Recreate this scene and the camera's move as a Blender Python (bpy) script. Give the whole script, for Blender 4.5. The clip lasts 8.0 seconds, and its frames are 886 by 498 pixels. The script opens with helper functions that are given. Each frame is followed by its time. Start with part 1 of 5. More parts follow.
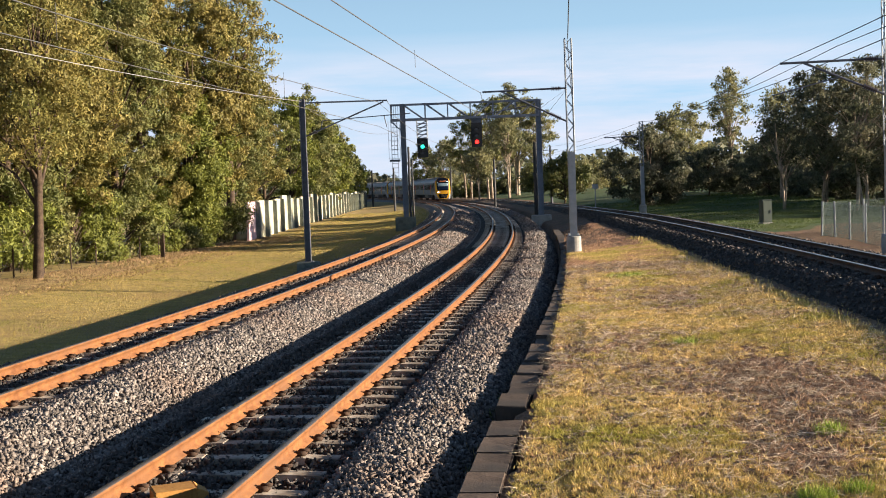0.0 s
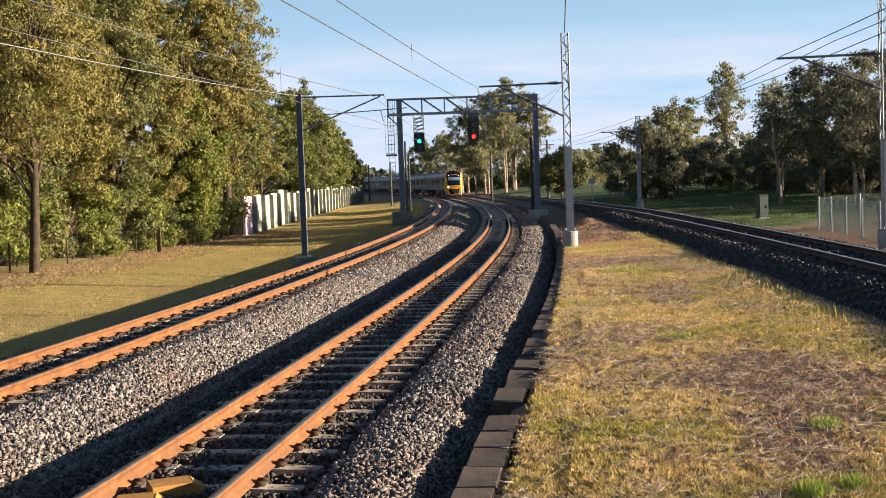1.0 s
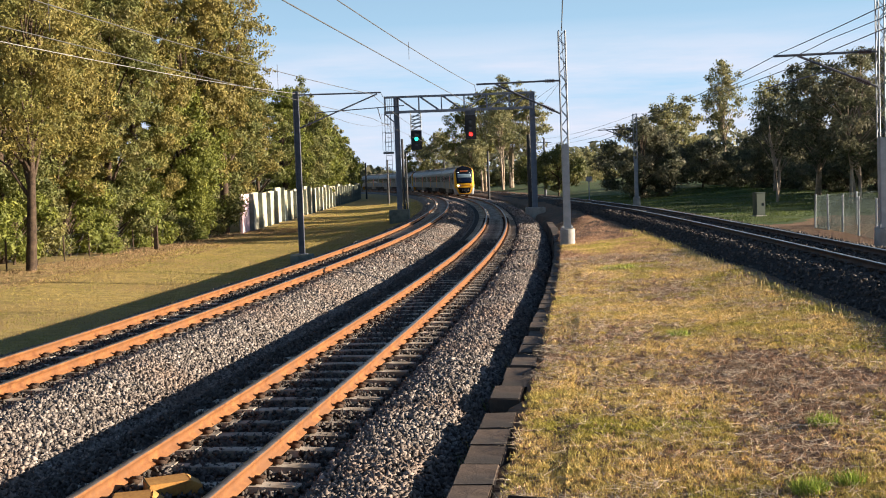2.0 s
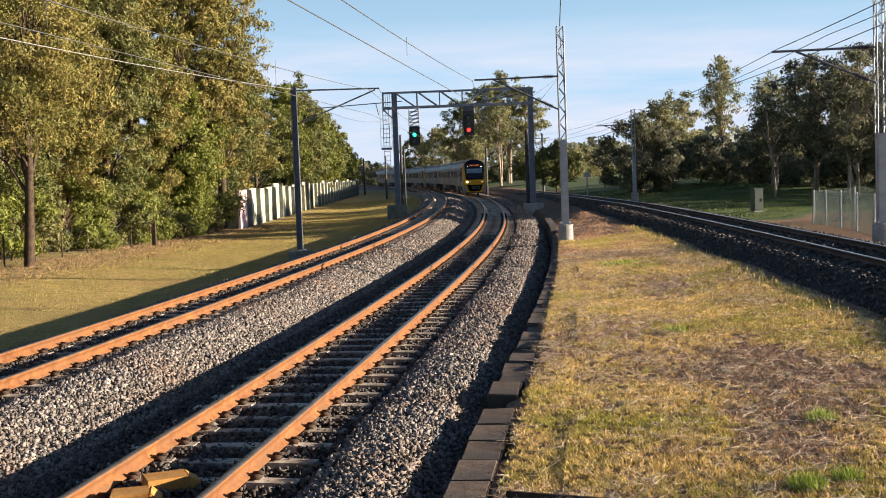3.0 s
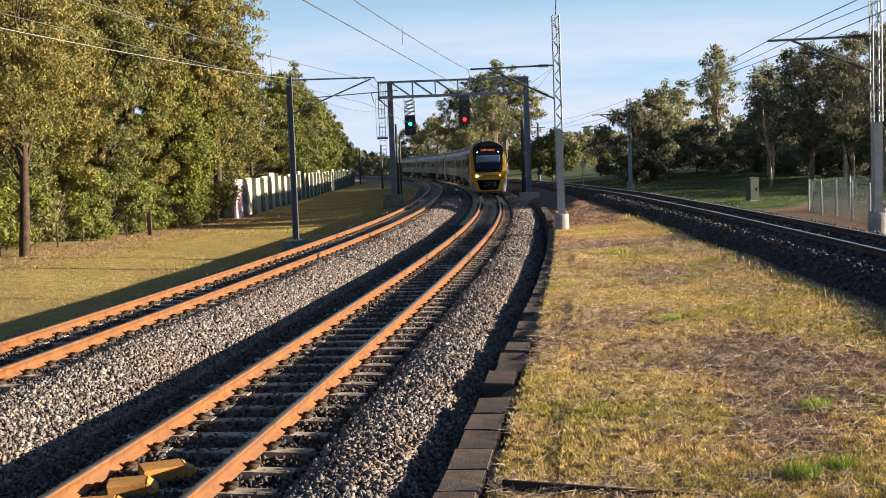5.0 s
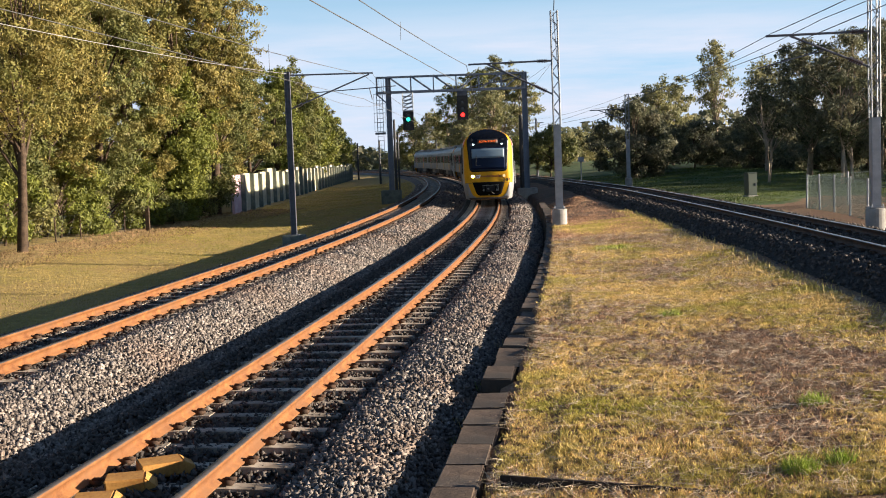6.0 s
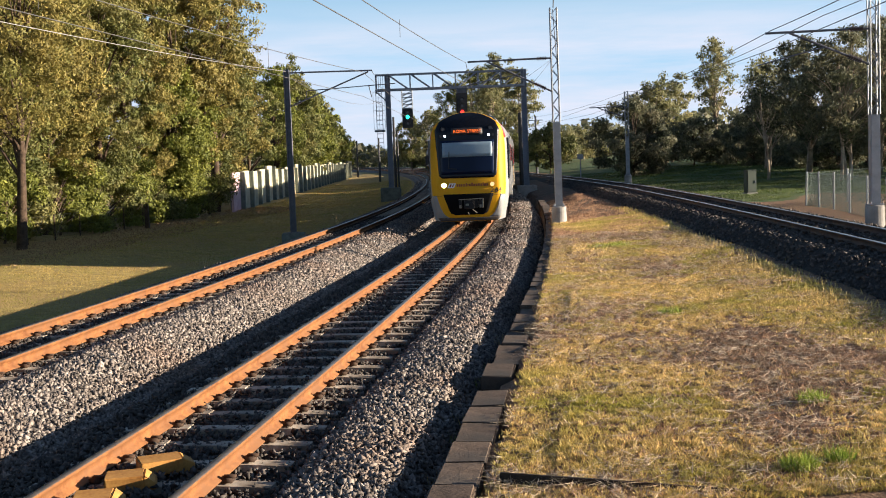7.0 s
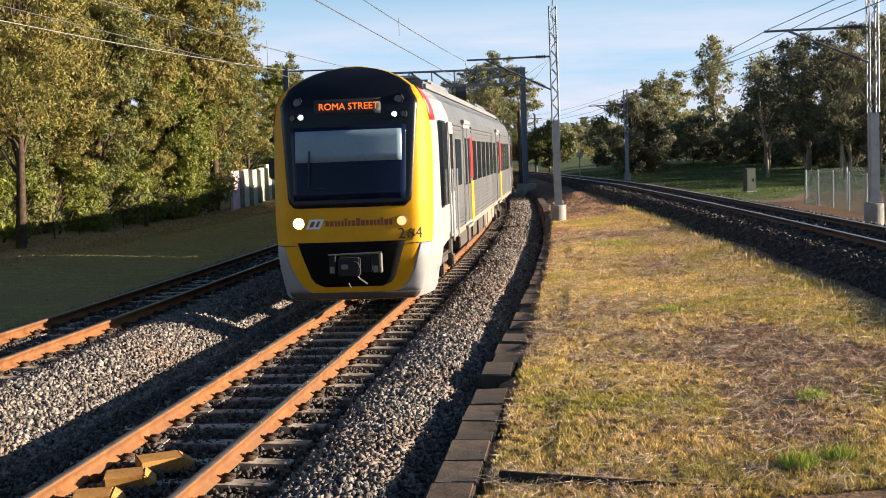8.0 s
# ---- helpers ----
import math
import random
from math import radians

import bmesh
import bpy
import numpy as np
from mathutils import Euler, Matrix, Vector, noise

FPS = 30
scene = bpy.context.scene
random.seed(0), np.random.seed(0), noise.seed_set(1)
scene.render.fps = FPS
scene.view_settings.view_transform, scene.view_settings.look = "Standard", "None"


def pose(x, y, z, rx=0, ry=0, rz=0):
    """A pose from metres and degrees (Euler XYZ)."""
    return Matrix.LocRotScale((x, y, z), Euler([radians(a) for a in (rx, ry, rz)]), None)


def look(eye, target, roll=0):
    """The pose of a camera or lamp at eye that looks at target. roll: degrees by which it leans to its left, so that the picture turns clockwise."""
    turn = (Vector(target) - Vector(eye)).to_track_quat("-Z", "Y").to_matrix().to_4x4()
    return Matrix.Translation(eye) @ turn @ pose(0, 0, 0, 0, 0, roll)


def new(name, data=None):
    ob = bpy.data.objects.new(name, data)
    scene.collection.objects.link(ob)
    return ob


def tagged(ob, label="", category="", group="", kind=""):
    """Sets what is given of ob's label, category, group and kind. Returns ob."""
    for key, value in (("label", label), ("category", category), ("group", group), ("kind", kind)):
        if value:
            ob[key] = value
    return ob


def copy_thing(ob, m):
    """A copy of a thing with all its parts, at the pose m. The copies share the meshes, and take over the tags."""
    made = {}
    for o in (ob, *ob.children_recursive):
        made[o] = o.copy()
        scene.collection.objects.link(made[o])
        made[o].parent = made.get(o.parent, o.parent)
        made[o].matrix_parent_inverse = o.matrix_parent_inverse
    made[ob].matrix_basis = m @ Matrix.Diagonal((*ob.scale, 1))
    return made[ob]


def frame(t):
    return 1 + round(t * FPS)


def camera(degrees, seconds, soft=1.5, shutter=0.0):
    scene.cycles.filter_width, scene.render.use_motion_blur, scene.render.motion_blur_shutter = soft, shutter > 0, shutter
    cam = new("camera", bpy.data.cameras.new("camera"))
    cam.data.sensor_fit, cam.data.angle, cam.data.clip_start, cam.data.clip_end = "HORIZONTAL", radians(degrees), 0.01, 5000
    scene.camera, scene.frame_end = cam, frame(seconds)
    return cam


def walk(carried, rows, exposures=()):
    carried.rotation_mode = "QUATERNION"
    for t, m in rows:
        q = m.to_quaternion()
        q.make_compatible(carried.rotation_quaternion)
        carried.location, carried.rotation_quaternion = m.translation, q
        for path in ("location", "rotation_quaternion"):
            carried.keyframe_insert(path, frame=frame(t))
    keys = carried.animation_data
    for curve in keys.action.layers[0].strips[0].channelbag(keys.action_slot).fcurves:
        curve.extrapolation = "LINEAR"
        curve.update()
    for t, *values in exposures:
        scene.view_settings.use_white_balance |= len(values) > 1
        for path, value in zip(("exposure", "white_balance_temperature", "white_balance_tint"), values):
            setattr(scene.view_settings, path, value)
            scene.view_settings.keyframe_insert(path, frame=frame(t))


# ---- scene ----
cam = camera(40.94, 8.0, soft=1.0)
EYE = Vector((0.0, 0.0, 2.456))


def aim(pitch, roll, yaw):
    p, w = radians(pitch), radians(yaw)
    way = Vector((math.sin(w) * math.cos(p), math.cos(w) * math.cos(p), -math.sin(p)))
    return look(EYE, EYE + way, -roll)


walk(cam, [(t, aim(p, r, w)) for t, p, r, w in (
    (0.0, 3.039, 2.10, -0.656), (0.5, 3.129, 2.09, -0.581), (1.0, 3.302, 2.05, -0.503), (1.5, 3.362, 2.05, -0.424),
    (3.0, 3.624, 2.06, -0.283), (3.5, 3.755, 2.08, -0.240), (4.0, 3.872, 2.08, -0.206), (4.5, 4.006, 2.11, -0.155),
    (6.0, 4.364, 2.11, -0.021), (6.5, 4.437, 2.14, -0.002), (7.0, 4.486, 2.15, 0.0), (7.5, 4.520, 2.16, 0.012), (8.0, 4.564, 2.19, 0.032))])

# ---- light ----
SUN_EL, SUN_AZ = 11.2, 1.5           # low sun from +x, turned this many degrees towards -y
sun_way = Vector((math.cos(radians(SUN_EL)) * math.cos(radians(SUN_AZ)), -math.cos(radians(SUN_EL)) * math.sin(radians(SUN_AZ)), math.sin(radians(SUN_EL))))
sun = new("sun", bpy.data.lights.new("sun", "SUN"))
sun.data.energy, sun.data.angle, sun.data.color = 5.0, radians(0.55), (1.0, 0.86, 0.69)
sun.matrix_world = look(sun_way * 100, (0, 0, 0))
scene.view_settings.exposure = 1.67

world = bpy.data.worlds.new("sky")
scene.world = world
world.use_nodes = True
wn, wl = world.node_tree.nodes, world.node_tree.links
wn.clear()
sky = wn.new("ShaderNodeTexSky")
sky.sky_type, sky.sun_disc, sky.sun_elevation, sky.sun_rotation = "NISHITA", False, radians(SUN_EL), radians(90 + SUN_AZ)
sky.air_density, sky.dust_density, sky.ozone_density = 1.0, 0.15, 2.5
bg = wn.new("ShaderNodeBackground")
bg.inputs["Strength"].default_value = 0.05
wout = wn.new("ShaderNodeOutputWorld")
# thin cloud bands low over the horizon
tex = wn.new("ShaderNodeTexCoord")
mp = wn.new("ShaderNodeMapping")
mp.inputs["Scale"].default_value = (1.5, 1.5, 14.0)
mp.inputs["Location"].default_value = (0.3, 0.0, 0.35)
nz = wn.new("ShaderNodeTexNoise")
nz.inputs["Scale"].default_value, nz.inputs["Detail"].default_value, nz.inputs["Roughness"].default_value = 2.4, 8.0, 0.6
ramp = wn.new("ShaderNodeValToRGB")
ramp.color_ramp.elements[0].position, ramp.color_ramp.elements[1].position = 0.30, 0.58
sep = wn.new("ShaderNodeSeparateXYZ")
low = wn.new("ShaderNodeMapRange")
low.inputs["From Min"].default_value, low.inputs["From Max"].default_value = 0.128, 0.085
low.inputs["To Min"].default_value, low.inputs["To Max"].default_value = 0.0, 0.9
mul = wn.new("ShaderNodeMath")
mul.operation = "MULTIPLY"
mixc = wn.new("ShaderNodeMixRGB")
mixc.inputs["Color2"].default_value = (5.2, 5.35, 6.2, 1)
wl.new(tex.outputs["Generated"], mp.inputs["Vector"])
wl.new(mp.outputs["Vector"], nz.inputs["Vector"])
wl.new(nz.outputs["Fac"], ramp.inputs["Fac"])
wl.new(tex.outputs["Generated"], sep.inputs["Vector"])
wl.new(sep.outputs["Z"], low.inputs["Value"])
wl.new(ramp.outputs["Color"], mul.inputs[0])
wl.new(low.outputs["Result"], mul.inputs[1])
wl.new(mul.outputs["Value"], mixc.inputs["Fac"])
tone = wn.new("ShaderNodeMixRGB")
tone.blend_type = "MULTIPLY"
tone.inputs["Fac"].default_value, tone.inputs["Color2"].default_value = 1.0, (0.86, 0.86, 0.93, 1)
wl.new(sky.outputs["Color"], tone.inputs["Color1"])
haze = wn.new("ShaderNodeMapRange")
haze.inputs["From Min"].default_value, haze.inputs["From Max"].default_value = 0.30, 0.08
haze.inputs["To Min"].default_value, haze.inputs["To Max"].default_value = 0.0, 0.92
hazy = wn.new("ShaderNodeMixRGB")
hazy.inputs["Color2"].default_value = (3.0, 4.65, 6.3, 1)
wl.new(sep.outputs["Z"], haze.inputs["Value"])
wl.new(haze.outputs["Result"], hazy.inputs["Fac"])
wl.new(tone.outputs["Color"], hazy.inputs["Color1"])
wl.new(hazy.outputs["Color"], mixc.inputs["Color1"])
wl.new(mixc.outputs["Color"], bg.inputs["Color"])
wl.new(bg.outputs["Background"], wout.inputs["Surface"])


# ---- materials ----
def material(name, c1, c2, scale=8.0, fine=60.0, rough=0.8, metal=0.0, bump=0.3, dist=0.01, island=0.0, obj=0.0, spec=0.3, third=None, s3=0.6, coords="Object"):
    """Two colours mixed by noise at two scales, fine relief, and variation per island or per object."""
    m = bpy.data.materials.new(name)
    m.use_nodes = True
    n, l = m.node_tree.nodes, m.node_tree.links
    b = n["Principled BSDF"]
    b.inputs["Roughness"].default_value, b.inputs["Metallic"].default_value = rough, metal
    b.inputs["Specular IOR Level"].default_value = spec
    co = n.new("ShaderNodeTexCoord")
    a = n.new("ShaderNodeTexNoise")
    a.inputs["Scale"].default_value, a.inputs["Detail"].default_value, a.inputs["Roughness"].default_value = scale, 5.0, 0.65
    f = n.new("ShaderNodeTexNoise")
    f.inputs["Scale"].default_value, f.inputs["Detail"].default_value = fine, 4.0
    l.new(co.outputs[coords], a.inputs["Vector"])
    l.new(co.outputs[coords], f.inputs["Vector"])
    add = n.new("ShaderNodeMath")
    add.operation = "MULTIPLY_ADD"
    add.inputs[1].default_value = 0.45
    l.new(f.outputs["Fac"], add.inputs[0])
    l.new(a.outputs["Fac"], add.inputs[2])
    r = n.new("ShaderNodeValToRGB")
    r.color_ramp.elements[0].position, r.color_ramp.elements[1].position = 0.55, 0.92
    r.color_ramp.elements[0].color, r.color_ramp.elements[1].color = (*c1, 1), (*c2, 1)
    l.new(add.outputs["Value"], r.inputs["Fac"])
    colour = r.outputs["Color"]
    if third:
        g = n.new("ShaderNodeTexNoise")
        g.inputs["Scale"].default_value, g.inputs["Detail"].default_value, g.inputs["Roughness"].default_value = s3, 6.0, 0.6
        l.new(co.outputs[coords], g.inputs["Vector"])
        gr = n.new("ShaderNodeValToRGB")
        gr.color_ramp.elements[0].position, gr.color_ramp.elements[1].position = 0.46, 0.62
        l.new(g.outputs["Fac"], gr.inputs["Fac"])
        mx = n.new("ShaderNodeMixRGB")
        mx.inputs["Color2"].default_value = (*third, 1)
        l.new(gr.outputs["Color"], mx.inputs["Fac"])
        l.new(colour, mx.inputs["Color1"])
        colour = mx.outputs["Color"]
    if island or obj:
        src = n.new("ShaderNodeNewGeometry").outputs["Random Per Island"] if island else n.new("ShaderNodeObjectInfo").outputs["Random"]
        k = island or obj
        v = n.new("ShaderNodeMapRange")
        v.inputs["To Min"].default_value, v.inputs["To Max"].default_value = 1 - k, 1 + k
        l.new(src, v.inputs["Value"])
        h = n.new("ShaderNodeHueSaturation")
        l.new(v.outputs["Result"], h.inputs["Value"])
        l.new(colour, h.inputs["Color"])
        colour = h.outputs["Color"]
    l.new(colour, b.inputs["Base Color"])
    if bump:
        u = n.new("ShaderNodeBump")
        u.inputs["Strength"].default_value, u.inputs["Distance"].default_value = bump, dist
        l.new(add.outputs["Value"], u.inputs["Height"])
        l.new(u.outputs["Normal"], b.inputs["Normal"])
    return m


def leafy(name, c1, c2, c3, glow=0.35, scale=0.9, fine=3.0, vary=0.45):
    """Leaves: coloured clump by clump, with light passing through."""
    m = material(name, c1, c2, scale, fine, 0.6, 0, 0, island=vary, third=c3, s3=0.5, spec=0.25)
    n, l = m.node_tree.nodes, m.node_tree.links
    b = n["Principled BSDF"]
    colour = b.inputs["Base Color"].links[0].from_socket
    tr = n.new("ShaderNodeBsdfTranslucent")
    l.new(colour, tr.inputs["Color"])
    mx = n.new("ShaderNodeMixShader")
    mx.inputs["Fac"].default_value = glow
    l.new(b.outputs["BSDF"], mx.inputs[1])
    l.new(tr.outputs["BSDF"], mx.inputs[2])
    l.new(mx.outputs["Shader"], n["Material Output"].inputs["Surface"])
    return m


def glowing(name, colour, strength):
    m = bpy.data.materials.new(name)
    m.use_nodes = True
    b = m.node_tree.nodes["Principled BSDF"]
    b.inputs["Base Color"].default_value = (*[c * 0.3 for c in colour], 1)
    b.inputs["Emission Color"].default_value = (*colour, 1)
    b.inputs["Emission Strength"].default_value = strength
    return m


def plain(name, c, rough=0.5, metal=0.0, spec=0.5):
    return material(name, [x * 0.88 for x in c], [min(1, x * 1.1) for x in c], 1.2, 22.0, rough, metal, 0.04, 0.003, spec=spec)


M_RUST = material("rust", (0.125, 0.045, 0.014), (0.28, 0.118, 0.038), 5, 70, 0.75, 0.1, 0.3, 0.003, third=(0.17, 0.075, 0.030), s3=2.6)
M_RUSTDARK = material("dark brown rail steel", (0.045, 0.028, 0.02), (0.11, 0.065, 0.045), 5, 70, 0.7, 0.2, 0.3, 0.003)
M_SHINE = material("bright rail head", (0.45, 0.42, 0.39), (0.62, 0.6, 0.57), 3, 50, 0.3, 0.8, 0.05)
M_HEAD = material("worn rail head", (0.11, 0.086, 0.068), (0.22, 0.178, 0.145), 3, 50, 0.38, 0.6, 0.05)
M_CLIP = material("dark iron", (0.035, 0.022, 0.016), (0.09, 0.05, 0.03), 20, 90, 0.8, 0.2, 0.2)
M_SLEEPER = material("grey concrete sleeper", (0.30, 0.245, 0.185), (0.60, 0.51, 0.41), 5, 60, 0.9, 0, 0.4, 0.006, obj=0.2, third=(0.19, 0.15, 0.11), s3=1.6)
M_STONE = material("ballast stone", (0.074, 0.061, 0.053), (0.305, 0.258, 0.222), 7, 45, 0.85, 0, 0.2, 0.004, island=0.6, third=(0.19, 0.14, 0.11), s3=0.35)
M_BED = material("ballast bed", (0.06, 0.05, 0.044), (0.27, 0.23, 0.20), 18, 70, 0.95, 0, 1.0, 0.04)
M_DARKBED = material("dirty ballast, also bank shade", (0.012, 0.010, 0.008), (0.055, 0.045, 0.037), 26, 70, 0.95, 0, 1.0, 0.04)
M_DARKSTONE = material("dirty ballast stone, also bank shade", (0.04, 0.033, 0.028), (0.125, 0.105, 0.09), 7, 45, 0.9, 0, 0.2, 0.004, island=0.45)
M_GROUND = material("dry grass ground", (0.075, 0.043, 0.025), (0.34, 0.205, 0.10), 12.0, 34, 0.95, 0, 1.0, 0.06, third=(0.20, 0.11, 0.066), s3=0.55)
M_VERGE = material("mown verge grass", (0.17, 0.125, 0.036), (0.45, 0.325, 0.115), 2.4, 30, 0.95, 0, 0.9, 0.05, third=(0.31, 0.205, 0.08), s3=0.22)
M_EARTH = material("bare brown earth", (0.085, 0.048, 0.029), (0.23, 0.135, 0.082), 4, 40, 0.95, 0, 1.0, 0.05, third=(0.10, 0.075, 0.045), s3=0.5)
M_BANK = material("green bank grass", (0.028, 0.058, 0.011), (0.08, 0.125, 0.027), 1.0, 25, 0.95, 0, 1.0, 0.05, third=(0.09, 0.10, 0.03), s3=0.15)
M_BLADE = leafy("grass blade", (0.42, 0.30, 0.075), (0.98, 0.70, 0.29), (0.42, 0.36, 0.07), 0.28, 11.0, 30.0)
M_VERGEBLADE = leafy("verge grass blade", (0.31, 0.225, 0.06), (0.55, 0.395, 0.13), (0.28, 0.25, 0.05), 0.3, 4.0, 12.0)
M_LITTER = material("dry leaf litter", (0.20, 0.12, 0.06), (0.38, 0.245, 0.125), 1.5, 6, 0.85, 0, 0, island=0.5)
M_BROWNBLADE = material("withered brown grass", (0.28, 0.15, 0.085), (0.64, 0.40, 0.24), 1.5, 6, 0.85, 0, 0, island=0.5)
M_STRAW = material("straw", (0.38, 0.28, 0.18), (0.66, 0.53, 0.38), 3, 20, 0.8, 0, 0, island=0.4)
M_BANKBLADE = leafy("green bank grass blade", (0.040, 0.075, 0.012), (0.125, 0.150, 0.032), (0.075, 0.10, 0.02), 0.25, 0.35, 3.0)
M_FRESH = material("fresh grass", (0.22, 0.30, 0.03), (0.40, 0.46, 0.07), 2, 9, 0.7, 0, 0, island=0.35)
M_COPING = material("weathered coping", (0.056, 0.038, 0.027), (0.155, 0.106, 0.074), 3.5, 40, 0.9, 0, 0.7, 0.015, obj=0.3, third=(0.065, 0.052, 0.042), s3=1.1)
M_GALV = material("galvanised steel", (0.21, 0.225, 0.24), (0.31, 0.325, 0.345), 3, 50, 0.5, 0.35, 0.08, 0.003)
M_BLUEPOST = material("painted grey steel", (0.13, 0.15, 0.19), (0.20, 0.22, 0.265), 2, 40, 0.5, 0.3, 0.08, 0.003)
M_DARKSTEEL = material("dark painted steel", (0.075, 0.08, 0.095), (0.14, 0.145, 0.165), 3, 40, 0.55, 0.3, 0.08, 0.003)
M_CONC = material("pale concrete", (0.25, 0.235, 0.21), (0.40, 0.375, 0.34), 3, 45, 0.9, 0, 0.3, 0.006)
M_CONCDARK = material("mossy concrete, also wall recess shade", (0.09, 0.105, 0.092), (0.18, 0.20, 0.175), 3, 40, 0.9, 0, 0.3, 0.006)
M_PANEL = material("cream concrete panel", (0.34, 0.31, 0.215), (0.52, 0.475, 0.345), 1.2, 30, 0.9, 0, 0.2, 0.006, obj=0.12)
M_MESH = plain("green-grey fence mesh", (0.075, 0.115, 0.095), 0.7)
M_WIRE = plain("weathered copper wire", (0.075, 0.072, 0.07), 0.7, 0.1)
M_BRIGHTWIRE = plain("aluminium cable", (0.26, 0.25, 0.235), 0.7, 0.1)
M_INSUL = plain("brown insulator", (0.06, 0.04, 0.04), 0.35)
M_BARK = material("tree bark", (0.032, 0.021, 0.014), (0.10, 0.066, 0.042), 6, 40, 0.95, 0, 0.8, 0.02)
M_PALEBARK = material("pale gum bark", (0.24, 0.185, 0.13), (0.42, 0.34, 0.25), 2, 20, 0.8, 0, 0.3, 0.01, third=(0.15, 0.105, 0.07), s3=1.2)
M_LEAF = leafy("olive leaves", (0.064, 0.078, 0.022), (0.195, 0.198, 0.056), (0.205, 0.182, 0.062), 0.3, 1.3, 4.5, 0.35)
M_LEAFGOLD = leafy("golden olive leaves", (0.125, 0.108, 0.03), (0.325, 0.255, 0.072), (0.17, 0.166, 0.044), 0.3, 1.3, 4.5, 0.35)
M_LEAFGREEN = leafy("bright green leaves", (0.085, 0.105, 0.018), (0.25, 0.25, 0.046), (0.15, 0.165, 0.033), 0.3, 1.3, 4.5, 0.35)
M_LEAFGUM = leafy("grey-green gum leaves", (0.095, 0.105, 0.052), (0.25, 0.245, 0.115), (0.29, 0.26, 0.12), 0.45, 1.3, 4.5, 0.35)
M_LEAFDARK = leafy("dark grey-green leaves", (0.05, 0.057, 0.032), (0.165, 0.168, 0.092), (0.175, 0.158, 0.095), 0.4, 1.3, 4.5, 0.4)


# ---- mesh helpers ----
def mesh_of(name, verts, faces, mat, smooth=False):
    me = bpy.data.meshes.new(name)
    verts = np.asarray(verts, float).reshape(-1, 3)
    faces = np.asarray(faces)
    k = faces.shape[1]
    me.vertices.add(len(verts))
    me.vertices.foreach_set("co", verts.ravel())
    me.loops.add(faces.size)
    me.loops.foreach_set("vertex_index", faces.ravel().astype(np.int32))
    me.polygons.add(len(faces))
    me.polygons.foreach_set("loop_start", np.arange(0, faces.size, k, dtype=np.int32))
    me.polygons.foreach_set("loop_total", np.full(len(faces), k, dtype=np.int32))
    if smooth:
        me.polygons.foreach_set("use_smooth", np.ones(len(faces), bool))
    me.update(calc_edges=True)
    me.materials.append(mat)
    return me


def link(name, me, parent=None, m=None, label=""):
    ob = new(name, me)
    if parent:
        ob.parent = parent
    if m is not None:
        ob.matrix_basis = m
    return tagged(ob, label)


def part(name, bm, mat, parent=None, label="", m=None, smooth=False):
    me = bpy.data.meshes.new(name)
    if smooth:
        for f in bm.faces:
            f.smooth = True
    bm.to_mesh(me)
    bm.free()
    me.materials.append(mat)
    return link(name, me, parent, m, label)


def thing(name, label, category, group="", kind="", m=None):
    ob = new(name)
    ob.empty_display_size = 0.2
    if m is not None:
        ob.matrix_basis = m
    return tagged(ob, label, category, group, kind)


def box(bm, x0, x1, y0, y1, z0, z1, bevel=0.0, m=None):
    mm = Matrix.Translation(((x0 + x1) / 2, (y0 + y1) / 2, (z0 + z1) / 2)) @ Matrix.Diagonal((abs(x1 - x0), abs(y1 - y0), abs(z1 - z0), 1))
    vs = bmesh.ops.create_cube(bm, size=1.0, matrix=(m @ mm) if m is not None else mm)["verts"]
    if bevel:
        es = list({e for v in vs for e in v.link_edges})
        bmesh.ops.bevel(bm, geom=es, offset=bevel, segments=2, affect="EDGES", clamp_overlap=True)
    return bm


def rod(bm, a, b, r, r2=None, n=8, caps=True):
    a, b = Vector(a), Vector(b)
    d = b - a
    m = Matrix.Translation((a + b) / 2) @ d.to_track_quat("Z", "Y").to_matrix().to_4x4()
    bmesh.ops.create_cone(bm, cap_ends=caps, segments=n, radius1=r, radius2=r if r2 is None else r2, depth=d.length, matrix=m)
    return bm


def boxm(*a, **k):
    return box(bmesh.new(), *a, **k)


def rodm(*a, **k):
    return rod(bmesh.new(), *a, **k)


def bars(segs, r=0.03, n=6):
    bm = bmesh.new()
    for a, b in segs:
        rod(bm, a, b, r, n=n)
    return bm


# ---- the lines of the tracks ----
S_NODES = (0, 20, 40, 60, 80, 100, 130, 180, 230, 420)
K_NODES = (0.0002, -0.000763, -0.001832, -0.001856, -0.001043, -0.001267, -0.001135, -0.00125, -0.0014, -0.0014)
S = np.arange(-30.0, 420.0, 0.5)
TH = np.cumsum(np.interp(S, S_NODES, K_NODES)) * 0.5
TH += 0.1236 - np.interp(0, S, TH)
LX, LY = np.cumsum(np.sin(TH)) * 0.5, np.cumsum(np.cos(TH)) * 0.5
LX += -3.7337 - np.interp(0, S, LX)
LY -= np.interp(0, S, LY)
Z1 = 0.158


def on_line(s, u=0.0):
    """Place and heading at the length s along the near track, u metres to its right."""
    x, y, th = np.interp(s, S, LX), np.interp(s, S, LY), np.interp(s, S, TH)
    return x + u * np.cos(th), y - u * np.sin(th), th


def u1_at(s):
    return -4.1056 + 0.00123 * np.asarray(s, float)


